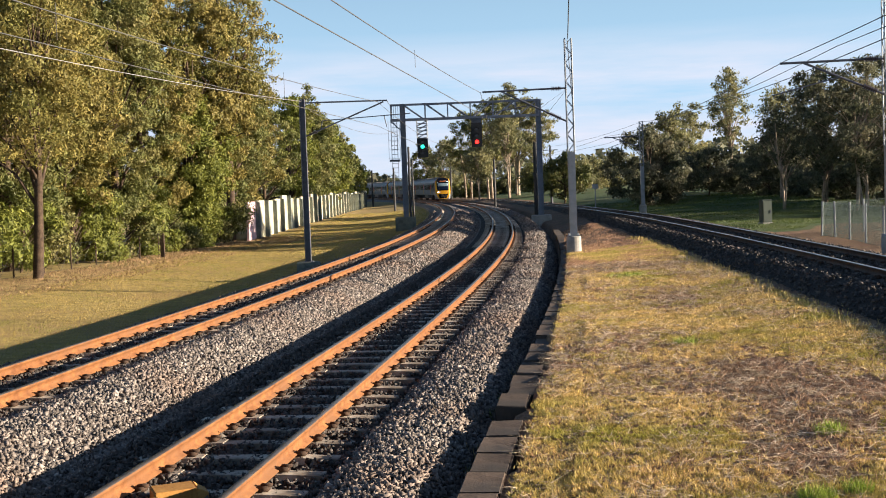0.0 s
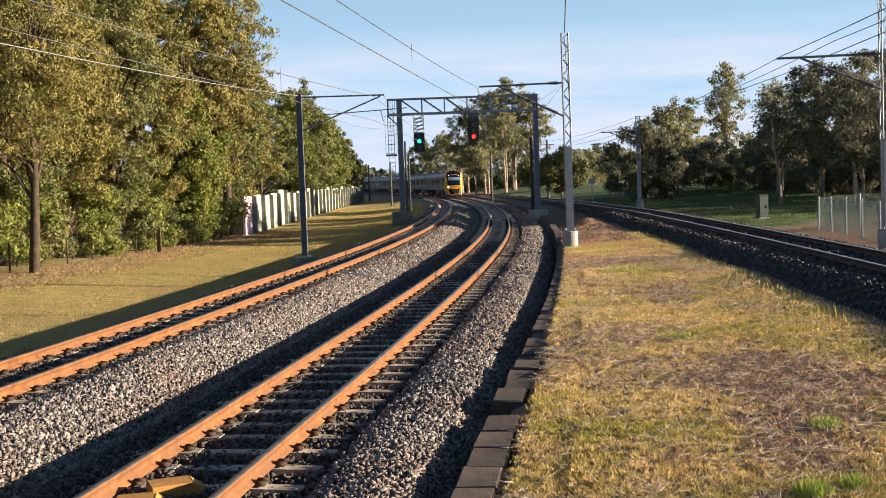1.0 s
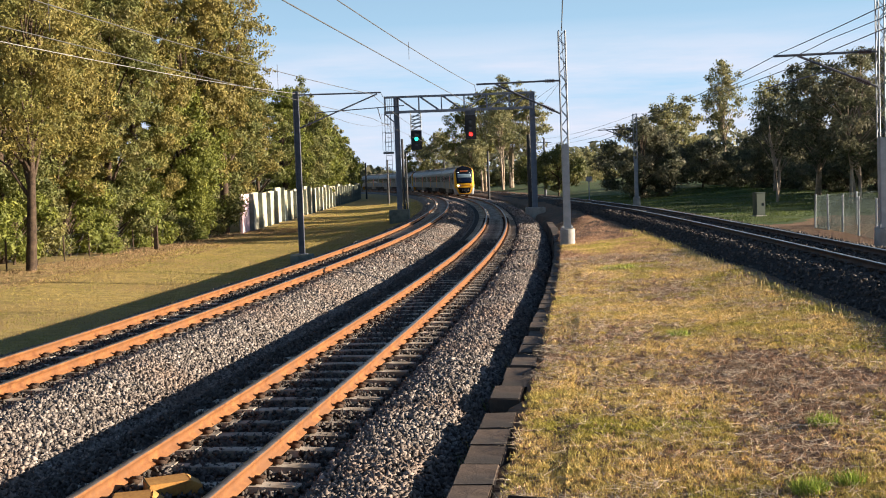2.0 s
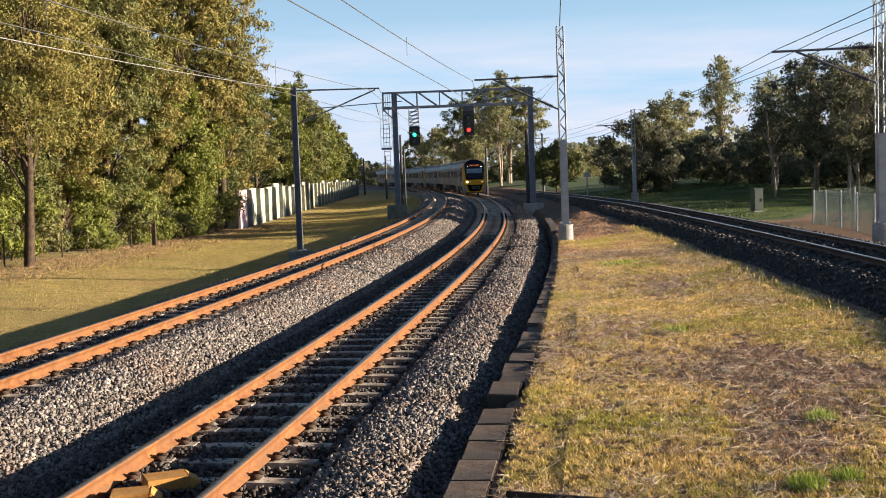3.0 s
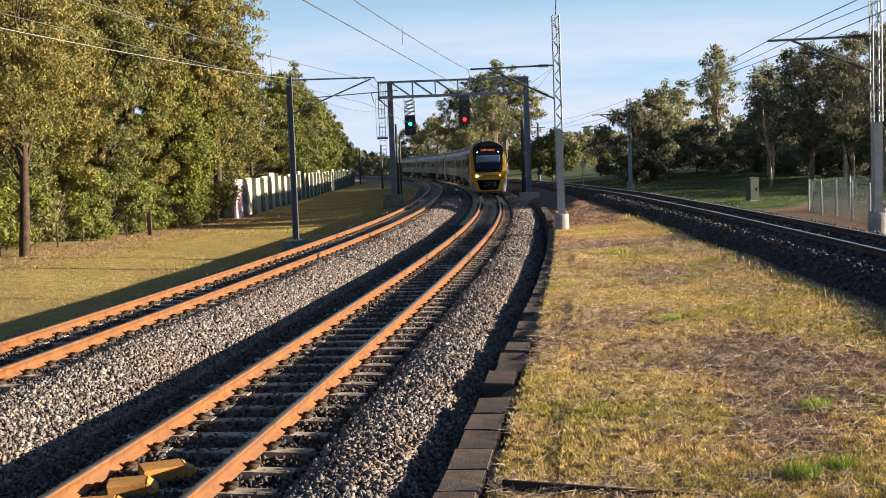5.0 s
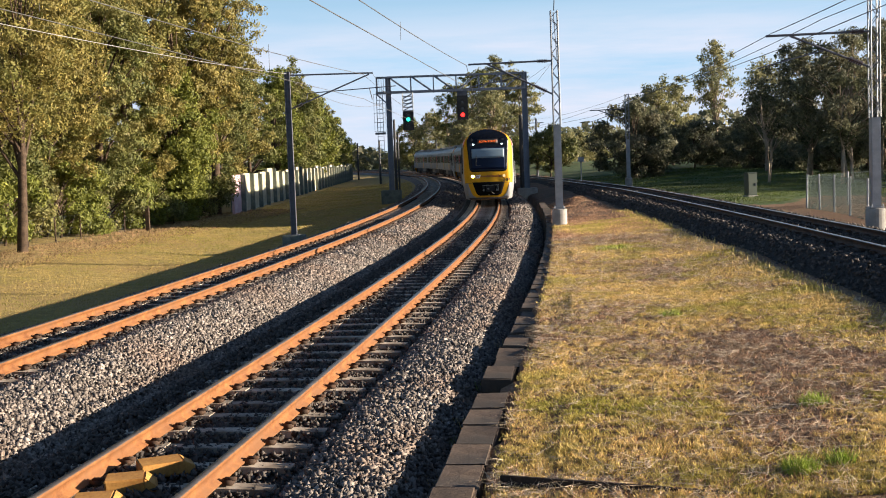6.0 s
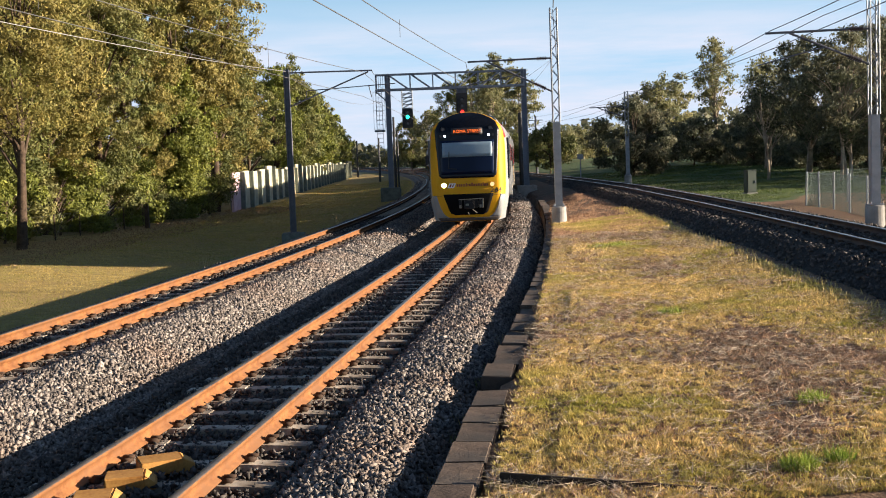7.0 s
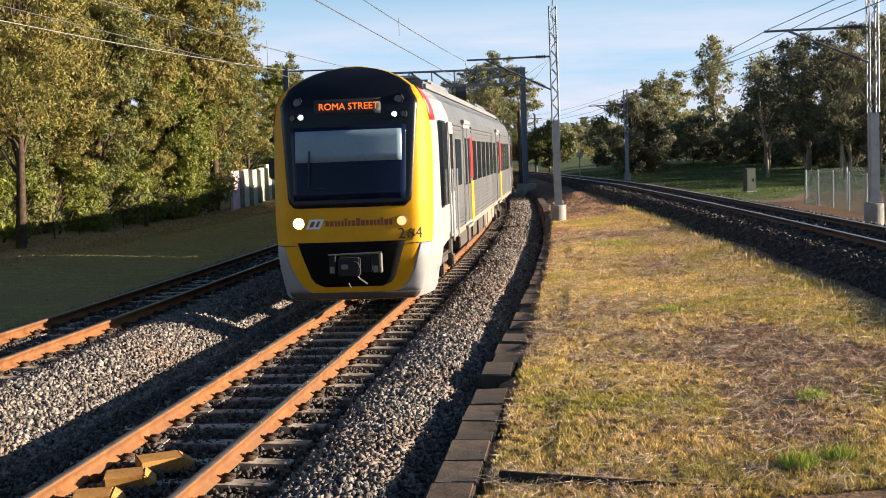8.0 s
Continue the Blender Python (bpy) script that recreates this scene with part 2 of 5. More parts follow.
# the third track, on its own bank
Y3 = np.array([-30, 0, 20, 40, 60, 80, 100, 125, 160, 200, 260, 330, 420.0])
X3 = np.array([4.4, 7.05, 8.35, 9.25, 9.65, 9.75, 9.35, 8.45, 6.9, 3.4, -5.5, -22, -50.0])
X3P = np.polyfit(Y3, X3, 6)
YY3 = np.arange(-30, 420, 0.5)
XX3 = np.polyval(X3P, YY3)
TH3 = np.arctan(np.polyval(np.polyder(X3P), YY3))


def z3_at(y):
    return np.interp(y, (0, 60, 130, 200), (0.62, 0.6, 0.3, 0.1))


def on_line3(y, u=0.0):
    x, th = np.interp(y, YY3, XX3), np.interp(y, YY3, TH3)
    return x + u * np.cos(th), y - u * np.sin(th), th


def u_of(x, y):
    """Signed distance from the near track's middle line."""
    s = np.interp(y, LY[:840], S[:840])
    lx, ly, th = on_line(s)
    return (x - lx) * np.cos(th)


def ground_z(x, y):
    x, y = np.asarray(x, float), np.asarray(y, float)
    u = u_of(x, y)
    left = np.interp(u, (-60, -24, -15, -10.5, -7.2, -5.8), (0.2, -0.5, -0.68, -0.88, -0.90, -0.78))
    left = left + np.interp(y, (50, 80, 200), (0, 0.42, 0.42)) * np.interp(u, (-14, -8.5, -5.8), (0, 1, 1))
    x3 = np.interp(y, YY3, XX3)
    w = x - x3
    far = np.interp(y, (30, 60, 110, 200, 500), (0.08, 0.1, 0.75, 0.9, 0.6))
    right = np.interp(w, (-7.5, -5.0, -2.6, 2.0, 3.0, 9.0, 40.0), (-0.07, 0.03, 0.2, 0.0, 0.05, 0.1, 0.3))
    right = np.where(w > 2.0, right - 0.05 + np.clip((w - 2) / 14, 0, 1) * (far - 0.08) + 0.05, right)
    z = np.where(u < -3, left, np.where(u < 2.7, -0.9, right))
    z = np.where(u > 2.7, z - np.interp(y, (46, 60), (0, 0.34)) * np.interp(u, (2.7, 4.6), (1, 0)), z)
    far_flat = np.clip((np.hypot(x, y) - 230) / 60, 0, 1)
    z = np.where(far_flat > 0, z * (1 - far_flat) - 0.4 * far_flat, z)
    bump = 0.03 * np.sin(x * 0.9 + 1.3 * np.sin(y * 0.35)) + 0.03 * np.sin(y * 0.7 + x * 0.3)
    return z + np.where((u > -6.4) & (u < 3.4), 0, bump * 0.6)


def gz(x, y):
    return float(ground_z(x, y))


def loft(name, s, prof, mat, place, parent=None, kind="", label="", zadd=None):
    """A strip along a line: prof is a list of (u, z) across it."""
    p = np.asarray(prof, float)
    rows = []
    for u, z in p:
        x, y, _ = place(s, u)
        rows.append(np.stack([x, y, np.full_like(x, z) + (0 if zadd is None else zadd)], 1))
    v = np.stack(rows, 1).reshape(-1, 3)
    n, k = len(s), len(p)
    i = np.arange(n - 1)[:, None] * k + np.arange(k - 1)[None]
    f = np.stack([i, i + 1, i + k + 1, i + k], -1).reshape(-1, 4)
    ob = link(name, mesh_of(name, v, f, mat), parent, None, label)
    return tagged(ob, kind=kind) if kind else ob

# ---- the ground ----
def build_ground():
    gx = np.unique(np.concatenate([np.linspace(-900, -60, 22), np.linspace(-60, -16, 30), np.linspace(-16, 18, 120), np.linspace(18, 70, 40), np.linspace(70, 900, 22)]))
    gy = np.unique(np.concatenate([np.linspace(-300, -12, 14), np.linspace(-12, 70, 150), np.linspace(70, 260, 120), np.linspace(260, 1500, 25)]))
    X, Y = np.meshgrid(gx, gy)
    Z = ground_z(X, Y)
    v = np.stack([X, Y, Z], -1).reshape(-1, 3)
    k = len(gx)
    i = np.arange(len(gy) - 1)[:, None] * k + np.arange(k - 1)[None]
    f = np.stack([i, i + 1, i + k + 1, i + k], -1).reshape(-1, 4)
    ob = link("ground", mesh_of("ground", v, f, M_GROUND, True))
    ob.data.materials.append(M_VERGE)
    ob.data.materials.append(M_BANK)
    ob.data.materials.append(M_EARTH)
    c = v[f].mean(1)
    index = np.where(u_of(c[:, 0], c[:, 1]) < -4, 1, np.where((c[:, 0] > np.interp(c[:, 1], YY3, XX3) + 3.2) & (c[:, 1] > 52 + 3 * np.sin(c[:, 0] * 0.8)), 2, 0))
    w3 = c[:, 0] - np.interp(c[:, 1], YY3, XX3)
    index = np.where((index == 0) & (w3 < 1) & (c[:, 1] > 43 + np.sin(c[:, 0] * 1.7)), 3, index)
    ob.data.polygons.foreach_set("material_index", index.astype(np.int32))
    tagged(ob, "dry mown grass ground with bare brown patches", "ground", kind="structure")


build_ground()

# ---- tracks ----
HALF = 0.5685


def rail_profile():
    return [(-0.065, -0.153), (0.065, -0.153), (0.065, -0.142), (0.012, -0.12), (0.009, -0.05), (0.035, -0.038), (0.035, -0.006), (0.028, 0.0),
            (-0.028, 0.0), (-0.035, -0.006), (-0.035, -0.038), (-0.009, -0.05), (-0.012, -0.12), (-0.065, -0.142), (-0.065, -0.153)]


def build_track(name, label, place, s0, s1, near, zf, uf, steel=None, head=None):
    tr = thing(name, label, "railway track", kind="structure")
    s = np.concatenate([np.arange(s0, 60, 1.0), np.arange(60, s1, 2.0)])
    for side in (-HALF, HALF):
        off = uf(s)
        ln = lambda q, u: place(q, u + side + off)
        body = loft("rail", s, rail_profile(), steel or M_RUST, ln, tr, zadd=zf(s))
        body.data.materials.append(head or M_HEAD)
        idx = np.zeros(len(body.data.polygons), np.int32)
        idx[np.isin(np.arange(len(idx)) % 14, (6, 7, 8))] = 1
        body.data.polygons.foreach_set("material_index", idx)
    # sleepers: waisted concrete with raised rail seats
    bm = bmesh.new()
    for a, b, top in ((-1.07, -0.34, 0.0), (-0.34, 0.34, -0.012), (0.34, 1.07, 0.0)):
        box(bm, a, b, -0.115, 0.115, -0.20, top)
    for v in bm.verts:
        if v.co.z > -0.1:
            v.co.y *= 0.8
            if abs(v.co.x) > 1.0:
                v.co.x *= 0.985
                v.co.z -= 0.025
    me = bpy.data.meshes.new("sleeper")
    bm.to_mesh(me)
    bm.free()
    me.materials.append(M_SLEEPER)
    clips_v, clips_f = [], []
    far_v, far_f = [], []
    base = np.array([v.co[:] for v in me.vertices])
    quads = np.array([p.vertices[:] for p in me.polygons if len(p.vertices) == 4])
    cube = np.array([(x, y, z) for x in (-1, 1) for y in (-1, 1) for z in (-1, 1)], float)
    cf = np.array([(0, 1, 3, 2), (4, 6, 7, 5), (0, 4, 5, 1), (2, 3, 7, 6), (0, 2, 6, 4), (1, 5, 7, 3)])
    rng = random.Random(4)
    q = s0 + 0.3
    while q < s1 - 1 and q < 170:
        u = float(uf(q))
        x, y, th = place(q, u)
        z = float(zf(q)) - 0.168 + rng.uniform(-0.008, 0.004)
        m = Matrix.Translation((x, y, z)) @ Matrix.Rotation(-th + rng.uniform(-0.012, 0.012), 4, "Z")
        if near[0] < q < near[1]:
            link("sleeper", me, tr, m)
        else:
            w = base @ np.array(m.to_3x3()).T + np.array(m.translation)
            far_f.append(quads + len(base) * len(far_v))
            far_v.append(w)
        if q < 75:
            for side in (-1, 1):
                for io in (-1, 1):
                    for dx, sx, sz, sy in ((0.10, 0.045, 0.022, 0.05), (0.125, 0.05, 0.012, 0.022)):
                        c = cube * (sx, sy, sz) + (side * HALF + io * dx, rng.uniform(-0.01, 0.01), 0.022 if sx < 0.05 else 0.05)
                        c = c @ np.array(m.to_3x3()).T + np.array(m.translation)
                        clips_f.append(cf + 8 * len(clips_v))
                        clips_v.append(c)
        q += 0.675
    if clips_v:
        tagged(link("rail_clips", mesh_of("rail_clips", np.concatenate(clips_v), np.concatenate(clips_f), M_CLIP), tr, None, "dark iron rail clips"), kind="stuff")
    if far_v:
        tagged(link("far_sleepers", mesh_of("far_sleepers", np.concatenate(far_v), np.concatenate(far_f), M_SLEEPER), tr), kind="stuff")
    return tr


zero = lambda s: np.zeros_like(np.asarray(s, float))
build_track("railway_track", "rusty railway track on concrete sleepers beside the coping", on_line, -6, 400, (4, 72), zero, zero)
build_track("railway_track", "rusty railway track on concrete sleepers beside the grass verge", on_line, -6, 400, (12, 85), lambda s: zero(s) + Z1, u1_at)
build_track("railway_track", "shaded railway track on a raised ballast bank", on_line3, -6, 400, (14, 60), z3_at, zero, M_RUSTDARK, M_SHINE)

# ballast beds
s_bed = np.concatenate([np.arange(-8, 60, 0.5), np.arange(60, 410, 2.0)])
BED = [(-6.6, -1.2), (-6.1, -0.84), (-5.5, -0.14), (-5.25, -0.03), (-4.9, -0.085), (-3.3, -0.085), (-2.95, 0.0), (-2.55, -0.05), (-1.75, -0.36), (-1.35, -0.27),
       (-1.0, -0.245), (1.08, -0.245), (1.22, -0.195), (1.42, -0.155), (1.75, -0.135), (2.08, -0.165), (2.45, -0.44), (2.75, -0.9)]
bed = loft("ballast_bed", s_bed, BED, M_DARKBED, on_line)
bed.data.materials.append(M_BED)
strip = np.arange(len(bed.data.polygons)) % (len(BED) - 1)
bed.data.polygons.foreach_set("material_index", np.isin(strip, (1, 2, 3, 5, 6, 7, 8, 12, 13, 14, 15)).astype(np.int32))
tagged(bed, "grey crushed-stone ballast bed under two tracks", "ballast", kind="structure")
# third track's bank: its shade is put into the colour with the dark ballast
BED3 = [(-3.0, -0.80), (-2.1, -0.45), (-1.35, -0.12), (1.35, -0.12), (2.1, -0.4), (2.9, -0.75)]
tagged(loft("ballast_bed", s_bed, BED3, M_DARKBED, on_line3, zadd=z3_at(s_bed) - 0.05), "ballast bank under the third track, coloured dark for shade", "ballast", kind="structure")


def stones(name, label, n, mat, place, s_of, u_of_, z_of, size, seed):
    """Crushed stones, each an uneven six-faced shard, in one mesh."""
    r = np.random.default_rng(seed)
    s, u = s_of(r, n), u_of_(r, n)
    x, y, th = place(s, u)
    z = z_of(u, s)
    o = np.array([(1, 0, 0), (-0.5, 0.87, 0), (-0.5, -0.87, 0), (0, 0, 0.8), (0, 0, -0.8)], float)
    f = np.array([(0, 1, 3), (1, 2, 3), (2, 0, 3), (1, 0, 4), (2, 1, 4), (0, 2, 4)])
    v = o[None] * r.uniform(0.7, 1.3, (n, 5, 1)) + r.normal(0, 0.22, (n, 5, 3))
    v *= r.uniform(0.6, 1.25, (n, 1, 3)) * size(s, r, n)[:, None, None]
    q = r.normal(0, 1, (n, 4))
    q /= np.linalg.norm(q, axis=1)[:, None]
    w, a, b, c = q.T
    R = np.stack([1 - 2 * (b * b + c * c), 2 * (a * b - c * w), 2 * (a * c + b * w), 2 * (a * b + c * w), 1 - 2 * (a * a + c * c), 2 * (b * c - a * w),
                  2 * (a * c - b * w), 2 * (b * c + a * w), 1 - 2 * (a * a + b * b)], -1).reshape(n, 3, 3)
    v = np.einsum("nij,nkj->nki", R, v) + np.stack([x, y, z], 1)[:, None]
    ff = f[None] + 5 * np.arange(n)[:, None, None]
    return tagged(link(name, mesh_of(name, v.reshape(-1, 3), ff.reshape(-1, 3), mat)), label, "ballast", kind="stuff")


BU, BZ = np.array(BED).T


def bed_z(u, s):
    return np.interp(u, BU, BZ) + 0.022 + 0.02 * np.sin(s * 0.8 + u) * np.sin(u * 1.7 + s * 0.23)


def s_dense(a, b, power):
    return lambda r, n: a + (b - a) * r.random(n) ** power


def pick(bands):
    """Random u out of bands (from, to), by width."""
    b = np.array(bands)
    w = b[:, 1] - b[:, 0]

    def f(r, n):
        k = r.choice(len(b), n, p=w / w.sum())
        return b[k, 0] + w[k] * r.random(n)
    return f


grow = lambda s, r, n: r.uniform(0.75, 1.25, n) * np.interp(s, (8, 20, 60, 120), (0.034, 0.036, 0.055, 0.10))
CLEAN = [(-5.75, -5.0), (-3.45, -1.45), (1.17, 2.5)]
stones("ballast_stones", "loose grey crushed stones sloping beside the rails", 66000, M_STONE, on_line, s_dense(7, 32, 1.25), pick(CLEAN), bed_z, grow, 1)
stones("ballast_stones", "loose grey crushed stones sloping beside the rails", 24000, M_STONE, on_line, s_dense(32, 120, 1.5), pick(CLEAN), bed_z, grow, 2)
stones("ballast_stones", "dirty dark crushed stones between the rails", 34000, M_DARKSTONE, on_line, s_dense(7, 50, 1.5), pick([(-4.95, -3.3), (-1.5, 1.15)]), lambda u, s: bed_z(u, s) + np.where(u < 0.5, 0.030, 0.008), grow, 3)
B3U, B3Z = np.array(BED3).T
# dark stones here too, as painted shade on the bank
stones("ballast_stones", "crushed stones on the bank of the third track, coloured dark for shade", 18000, M_DARKSTONE, on_line3, s_dense(14, 90, 1.3), pick([(-2.7, -0.6), (-0.5, 0.5), (0.7, 2.6)]),
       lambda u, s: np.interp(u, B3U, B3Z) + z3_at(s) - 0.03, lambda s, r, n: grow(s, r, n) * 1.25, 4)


# ---- the coping along the platform edge ----
def build_coping():
    wall = thing("retaining_edge", "low weathered retaining edge of brown coping blocks along the ballast", "retaining wall", kind="structure")
    rng = random.Random(11)
    s, k = 6.9, 0
    while s < 62:
        L = rng.choice((0.72, 0.76, 0.70, 0.80)) if s < 34 else 1.5
        sunk = 0.17 if 12.6 < s < 13.2 else 0.05 if k in (11, 13, 16) else 0.0
        off = float(np.interp(s, (8, 14, 24, 40), (-0.05, -0.05, 0.12, 0.14)))
        bm = boxm(-0.175, 0.175, -L / 2 + 0.008, L / 2 - 0.008, -0.23, 0.0, bevel=0.015)
        for v in bm.verts:
            v.co += Vector((rng.uniform(-0.006, 0.006), rng.uniform(-0.008, 0.008), rng.uniform(-0.006, 0.006)))
        x, y, th = on_line(s + L / 2, 2.68 + off + rng.uniform(-0.015, 0.015) * (3 if 14 < s < 19 else 1))
        z = -0.05 - sunk + rng.uniform(-0.014, 0.010) * (2.5 if 14 < s < 19 else 1)
        part("coping_block", bm, M_COPING, wall, "", Matrix.Translation((x, y, z)) @ Euler((rng.uniform(-0.01, 0.025), rng.uniform(-0.02, 0.02), -th + rng.uniform(-0.012, 0.012))).to_matrix().to_4x4())
        x, y, th = on_line(s + L / 2, 2.72 + off)
        part("wall_block", boxm(-0.16, 0.16, -L / 2 + 0.004, L / 2 - 0.004, -0.32, 0, bevel=0.01), M_COPING, wall, "", Matrix.Translation((x, y, -0.285 - sunk)) @ Matrix.Rotation(-th, 4, "Z"))
        s += L
        k += 1
    return wall


build_coping()


# ---- grass ----
def blades(name, label, n, mat, xy, height, lean, width, seed, flat=False, level=None, tuft=0):
    r = np.random.default_rng(seed)
    x, y = xy(r, n)
    z = ground_z(x, y) if level is None else level + 0 * x
    h = height(r, len(x), x, y)
    if tuft:
        h = h * np.repeat(r.uniform(0.45, 1.55, len(x) // tuft + 1), tuft)[: len(x)]
    a = r.uniform(0, 2 * np.pi, len(x))
    b = r.uniform(0, 2 * np.pi, len(x))
    w = width * r.uniform(0.6, 1.4, len(x)) * np.interp(np.hypot(x, y), (10, 25, 60), (1, 1.6, 3.2))
    ln = lean * r.uniform(0.2, 1.0, len(x)) * h
    p0 = np.stack([x - w * np.cos(a), y - w * np.sin(a), z - 0.01], 1)
    p1 = np.stack([x + w * np.cos(a), y + w * np.sin(a), z - 0.01], 1)
    if flat:
        p0[:, 2] += 0.03 + r.uniform(0, 0.03, len(x))
        p1[:, 2] = p0[:, 2] + 0.002
        p2 = np.stack([x + h * np.cos(b), y + h * np.sin(b), z + 0.03 + r.uniform(-0.01, 0.07, len(x))], 1)
    else:
        p2 = np.stack([x + ln * np.cos(b), y + ln * np.sin(b), z + h], 1)
    v = np.stack([p0, p1, p2], 1).reshape(-1, 3)
    return tagged(link(name, mesh_of(name, v, np.arange(len(v)).reshape(-1, 3), mat)), label, "grass", kind="stuff")


def patchy(x, y):
    """Where the lawn is green and thick (1) or brown and thin (0)."""
    a = np.sin(x * 1.1 + 0.8 * np.sin(y * 0.9 + 1.0)) * np.sin(y * 0.62 + 0.9 * np.sin(x * 1.4)) + 0.5 * np.sin(x * 2.7 + y * 1.3) * np.sin(y * 2.1 - x) + 0.4 * np.sin(x * 8.3 + 2 * np.sin(y * 2.3)) * np.sin(y * 4.1 + 2 * np.sin(x * 3.7)) + 0.5 * np.sin(x * 23 + 3 * np.sin(y * 7.3)) * np.sin(y * 15 + 3 * np.sin(x * 9.1))
    bare = np.exp(-(((x - 3.3) / 1.5) ** 2 + ((y - 12.0) / 2.6) ** 2)) + 0.7 * np.exp(-(((x - 3.2) / 0.8) ** 2 + ((y - 34) / 4) ** 2))
    return np.clip(0.62 + 0.55 * a - 0.62 * bare, 0, 1)


def right_lawn(y0, y1, power, thick=True, tuft=7, gap=0.98):
    def f(r, n):
        m = n // tuft
        y = y0 + (y1 - y0) * r.random(m) ** power
        x0 = np.interp(y, LY, LX) + 2.90 + r.exponential(0.02, m)
        x1 = np.minimum(np.interp(y, YY3, XX3) - 2.3, y * 0.40 + 1.0)
        x = x0 + (x1 - x0) * r.random(m)
        d = patchy(x, y)
        ok = r.random(m) < ((gap * d) if thick else (1.05 - 0.9 * d))
        x, y = np.repeat(x[ok], tuft), np.repeat(y[ok], tuft)
        w = 0.014 + 0.0007 * y
        return x + r.normal(0, 1, len(x)) * w, y + r.normal(0, 1, len(x)) * w
    return f


def left_verge(r, n):
    y = 24 + 126 * r.random(n) ** 1.5
    u = -6.0 - 10 * r.random(n)
    return np.interp(y, LY, LX) + u, y


short = lambda r, n, x, y: r.uniform(0.014, 0.042, n) * np.interp(y, (10, 40), (1, 1.2))
blades("grass", "dry yellow-green mown grass", 430000, M_BLADE, right_lawn(8.0, 24, 1.25, True, 14, 1.1), lambda r, n, x, y: r.uniform(0.012, 0.038, n), 1.4, 0.0066, 5, False, None, 14)
blades("grass", "dry yellow-green mown grass", 110000, M_BLADE, right_lawn(24, 41, 1.0), short, 0.8, 0.0045, 6, False, None, 7)
blades("withered_grass", "thin withered brown grass on bare patches", 130000, M_BROWNBLADE, right_lawn(8.0, 44, 1.3, False, 5), lambda r, n, x, y: r.uniform(0.02, 0.06, n), 1.6, 0.004, 16)
blades("withered_grass", "withered brown grass on bare earth", 40000, M_BROWNBLADE, right_lawn(30, 62, 1.0, False, 5), lambda r, n, x, y: r.uniform(0.02, 0.07, n), 1.5, 0.003, 18)
blades("grass", "short sunlit mown grass on the verge", 210000, M_VERGEBLADE, left_verge, short, 1.0, 0.0042, 7)
blades("straw", "pale dry straw lying on the grass", 46000, M_STRAW, right_lawn(8.0, 34, 1.2, False, 6), lambda r, n, x, y: r.uniform(0.05, 0.32, n), 1, 0.0030, 8, True)


def under_trees(r, n):
    y = 34 + 50 * r.random(n)
    u = -14.6 + 0.055 * (y - 46) - 4.5 * r.random(n)
    return np.interp(y, LY, LX) + u, y


blades("leaf_litter", "brown dry leaf litter under the trees", 16000, M_LITTER, under_trees, lambda r, n, x, y: r.uniform(0.02, 0.10, n), 1.8, 0.006, 17)


def spot(cx, cy, rad):
    def f(r, n):
        a, d = r.uniform(0, 6.283, n), rad * np.sqrt(r.random(n))
        return cx + d * np.cos(a), cy + d * np.sin(a)
    return f


for cx, cy, rad, n in ((2.59, 8.65, 0.13, 420), (2.92, 8.75, 0.10, 260), (3.32, 10.7, 0.13, 260), (3.26, 17.1, 0.16, 160), (4.13, 29.3, 0.5, 300)):
    blades("grass_tuft", "small tuft of fresh green grass", n, M_FRESH, spot(cx, cy, rad), lambda r, n, x, y: r.uniform(0.05, 0.14, n), 0.9, 0.004, int(cy * 10))


def bank_edge(r, n):
    y = 15 + 30 * r.random(n)
    return np.interp(y, YY3, XX3) - 2.5 + r.normal(0, 0.18, n), y


blades("grass", "tall weeds along the foot of the ballast bank", 1500, M_BLADE, bank_edge, lambda r, n, x, y: r.uniform(0.03, 0.15, n), 0.6, 0.006, 9)

def green_bank(r, n):
    y = 50 + 62 * r.random(n) ** 1.2
    x = np.interp(y, YY3, XX3) + 3.2 + 17 * r.random(n)
    keep = y > 53 + 3 * np.sin(x * 0.8)
    return x[keep], y[keep]


blades("grass", "rough green grass on the bank", 75000, M_BANKBLADE, green_bank, lambda r, n, x, y: r.uniform(0.02, 0.08, n) * (1 + 0.7 * np.sin(x * 1.3) * np.sin(y * 0.9 + x * 0.4)), 0.9, 0.006, 19)

for s, n in ((10.2, 40), (11.6, 70), (12.3, 30), (14.4, 50), (15.2, 60), (17.6, 40)):
    wx, wy, _ = on_line(s, 2.40)
    blades("weed", "thin green weed at the foot of the coping", n, M_FRESH if n > 45 else M_BLADE, spot(float(wx), float(wy), 0.09), lambda r, n, x, y: r.uniform(0.10, 0.34, n), 0.5, 0.004, int(s * 7), False, -0.48)


# ---- masts, gantry and wires ----
def lattice(w, z0, z1, step):
    """Segments of a square lattice tower, as lists of bars: corner legs and lacing."""
    h = w / 2
    legs = [((sx * h, sy * h, z0), (sx * h, sy * h, z1)) for sx in (-1, 1) for sy in (-1, 1)]
    lace, z, k = [], z0, 1
    while z < z1 - 0.05:
        z2 = min(z1, z + step)
        for ax in (0, 1):
            for sd in (-h, h):
                a, b = ((-h * k, sd, z), (h * k, sd, z2)) if ax == 0 else ((sd, -h * k, z), (sd, h * k, z2))
                lace.append((a, b))
        z, k = z2, -k
    return legs, lace


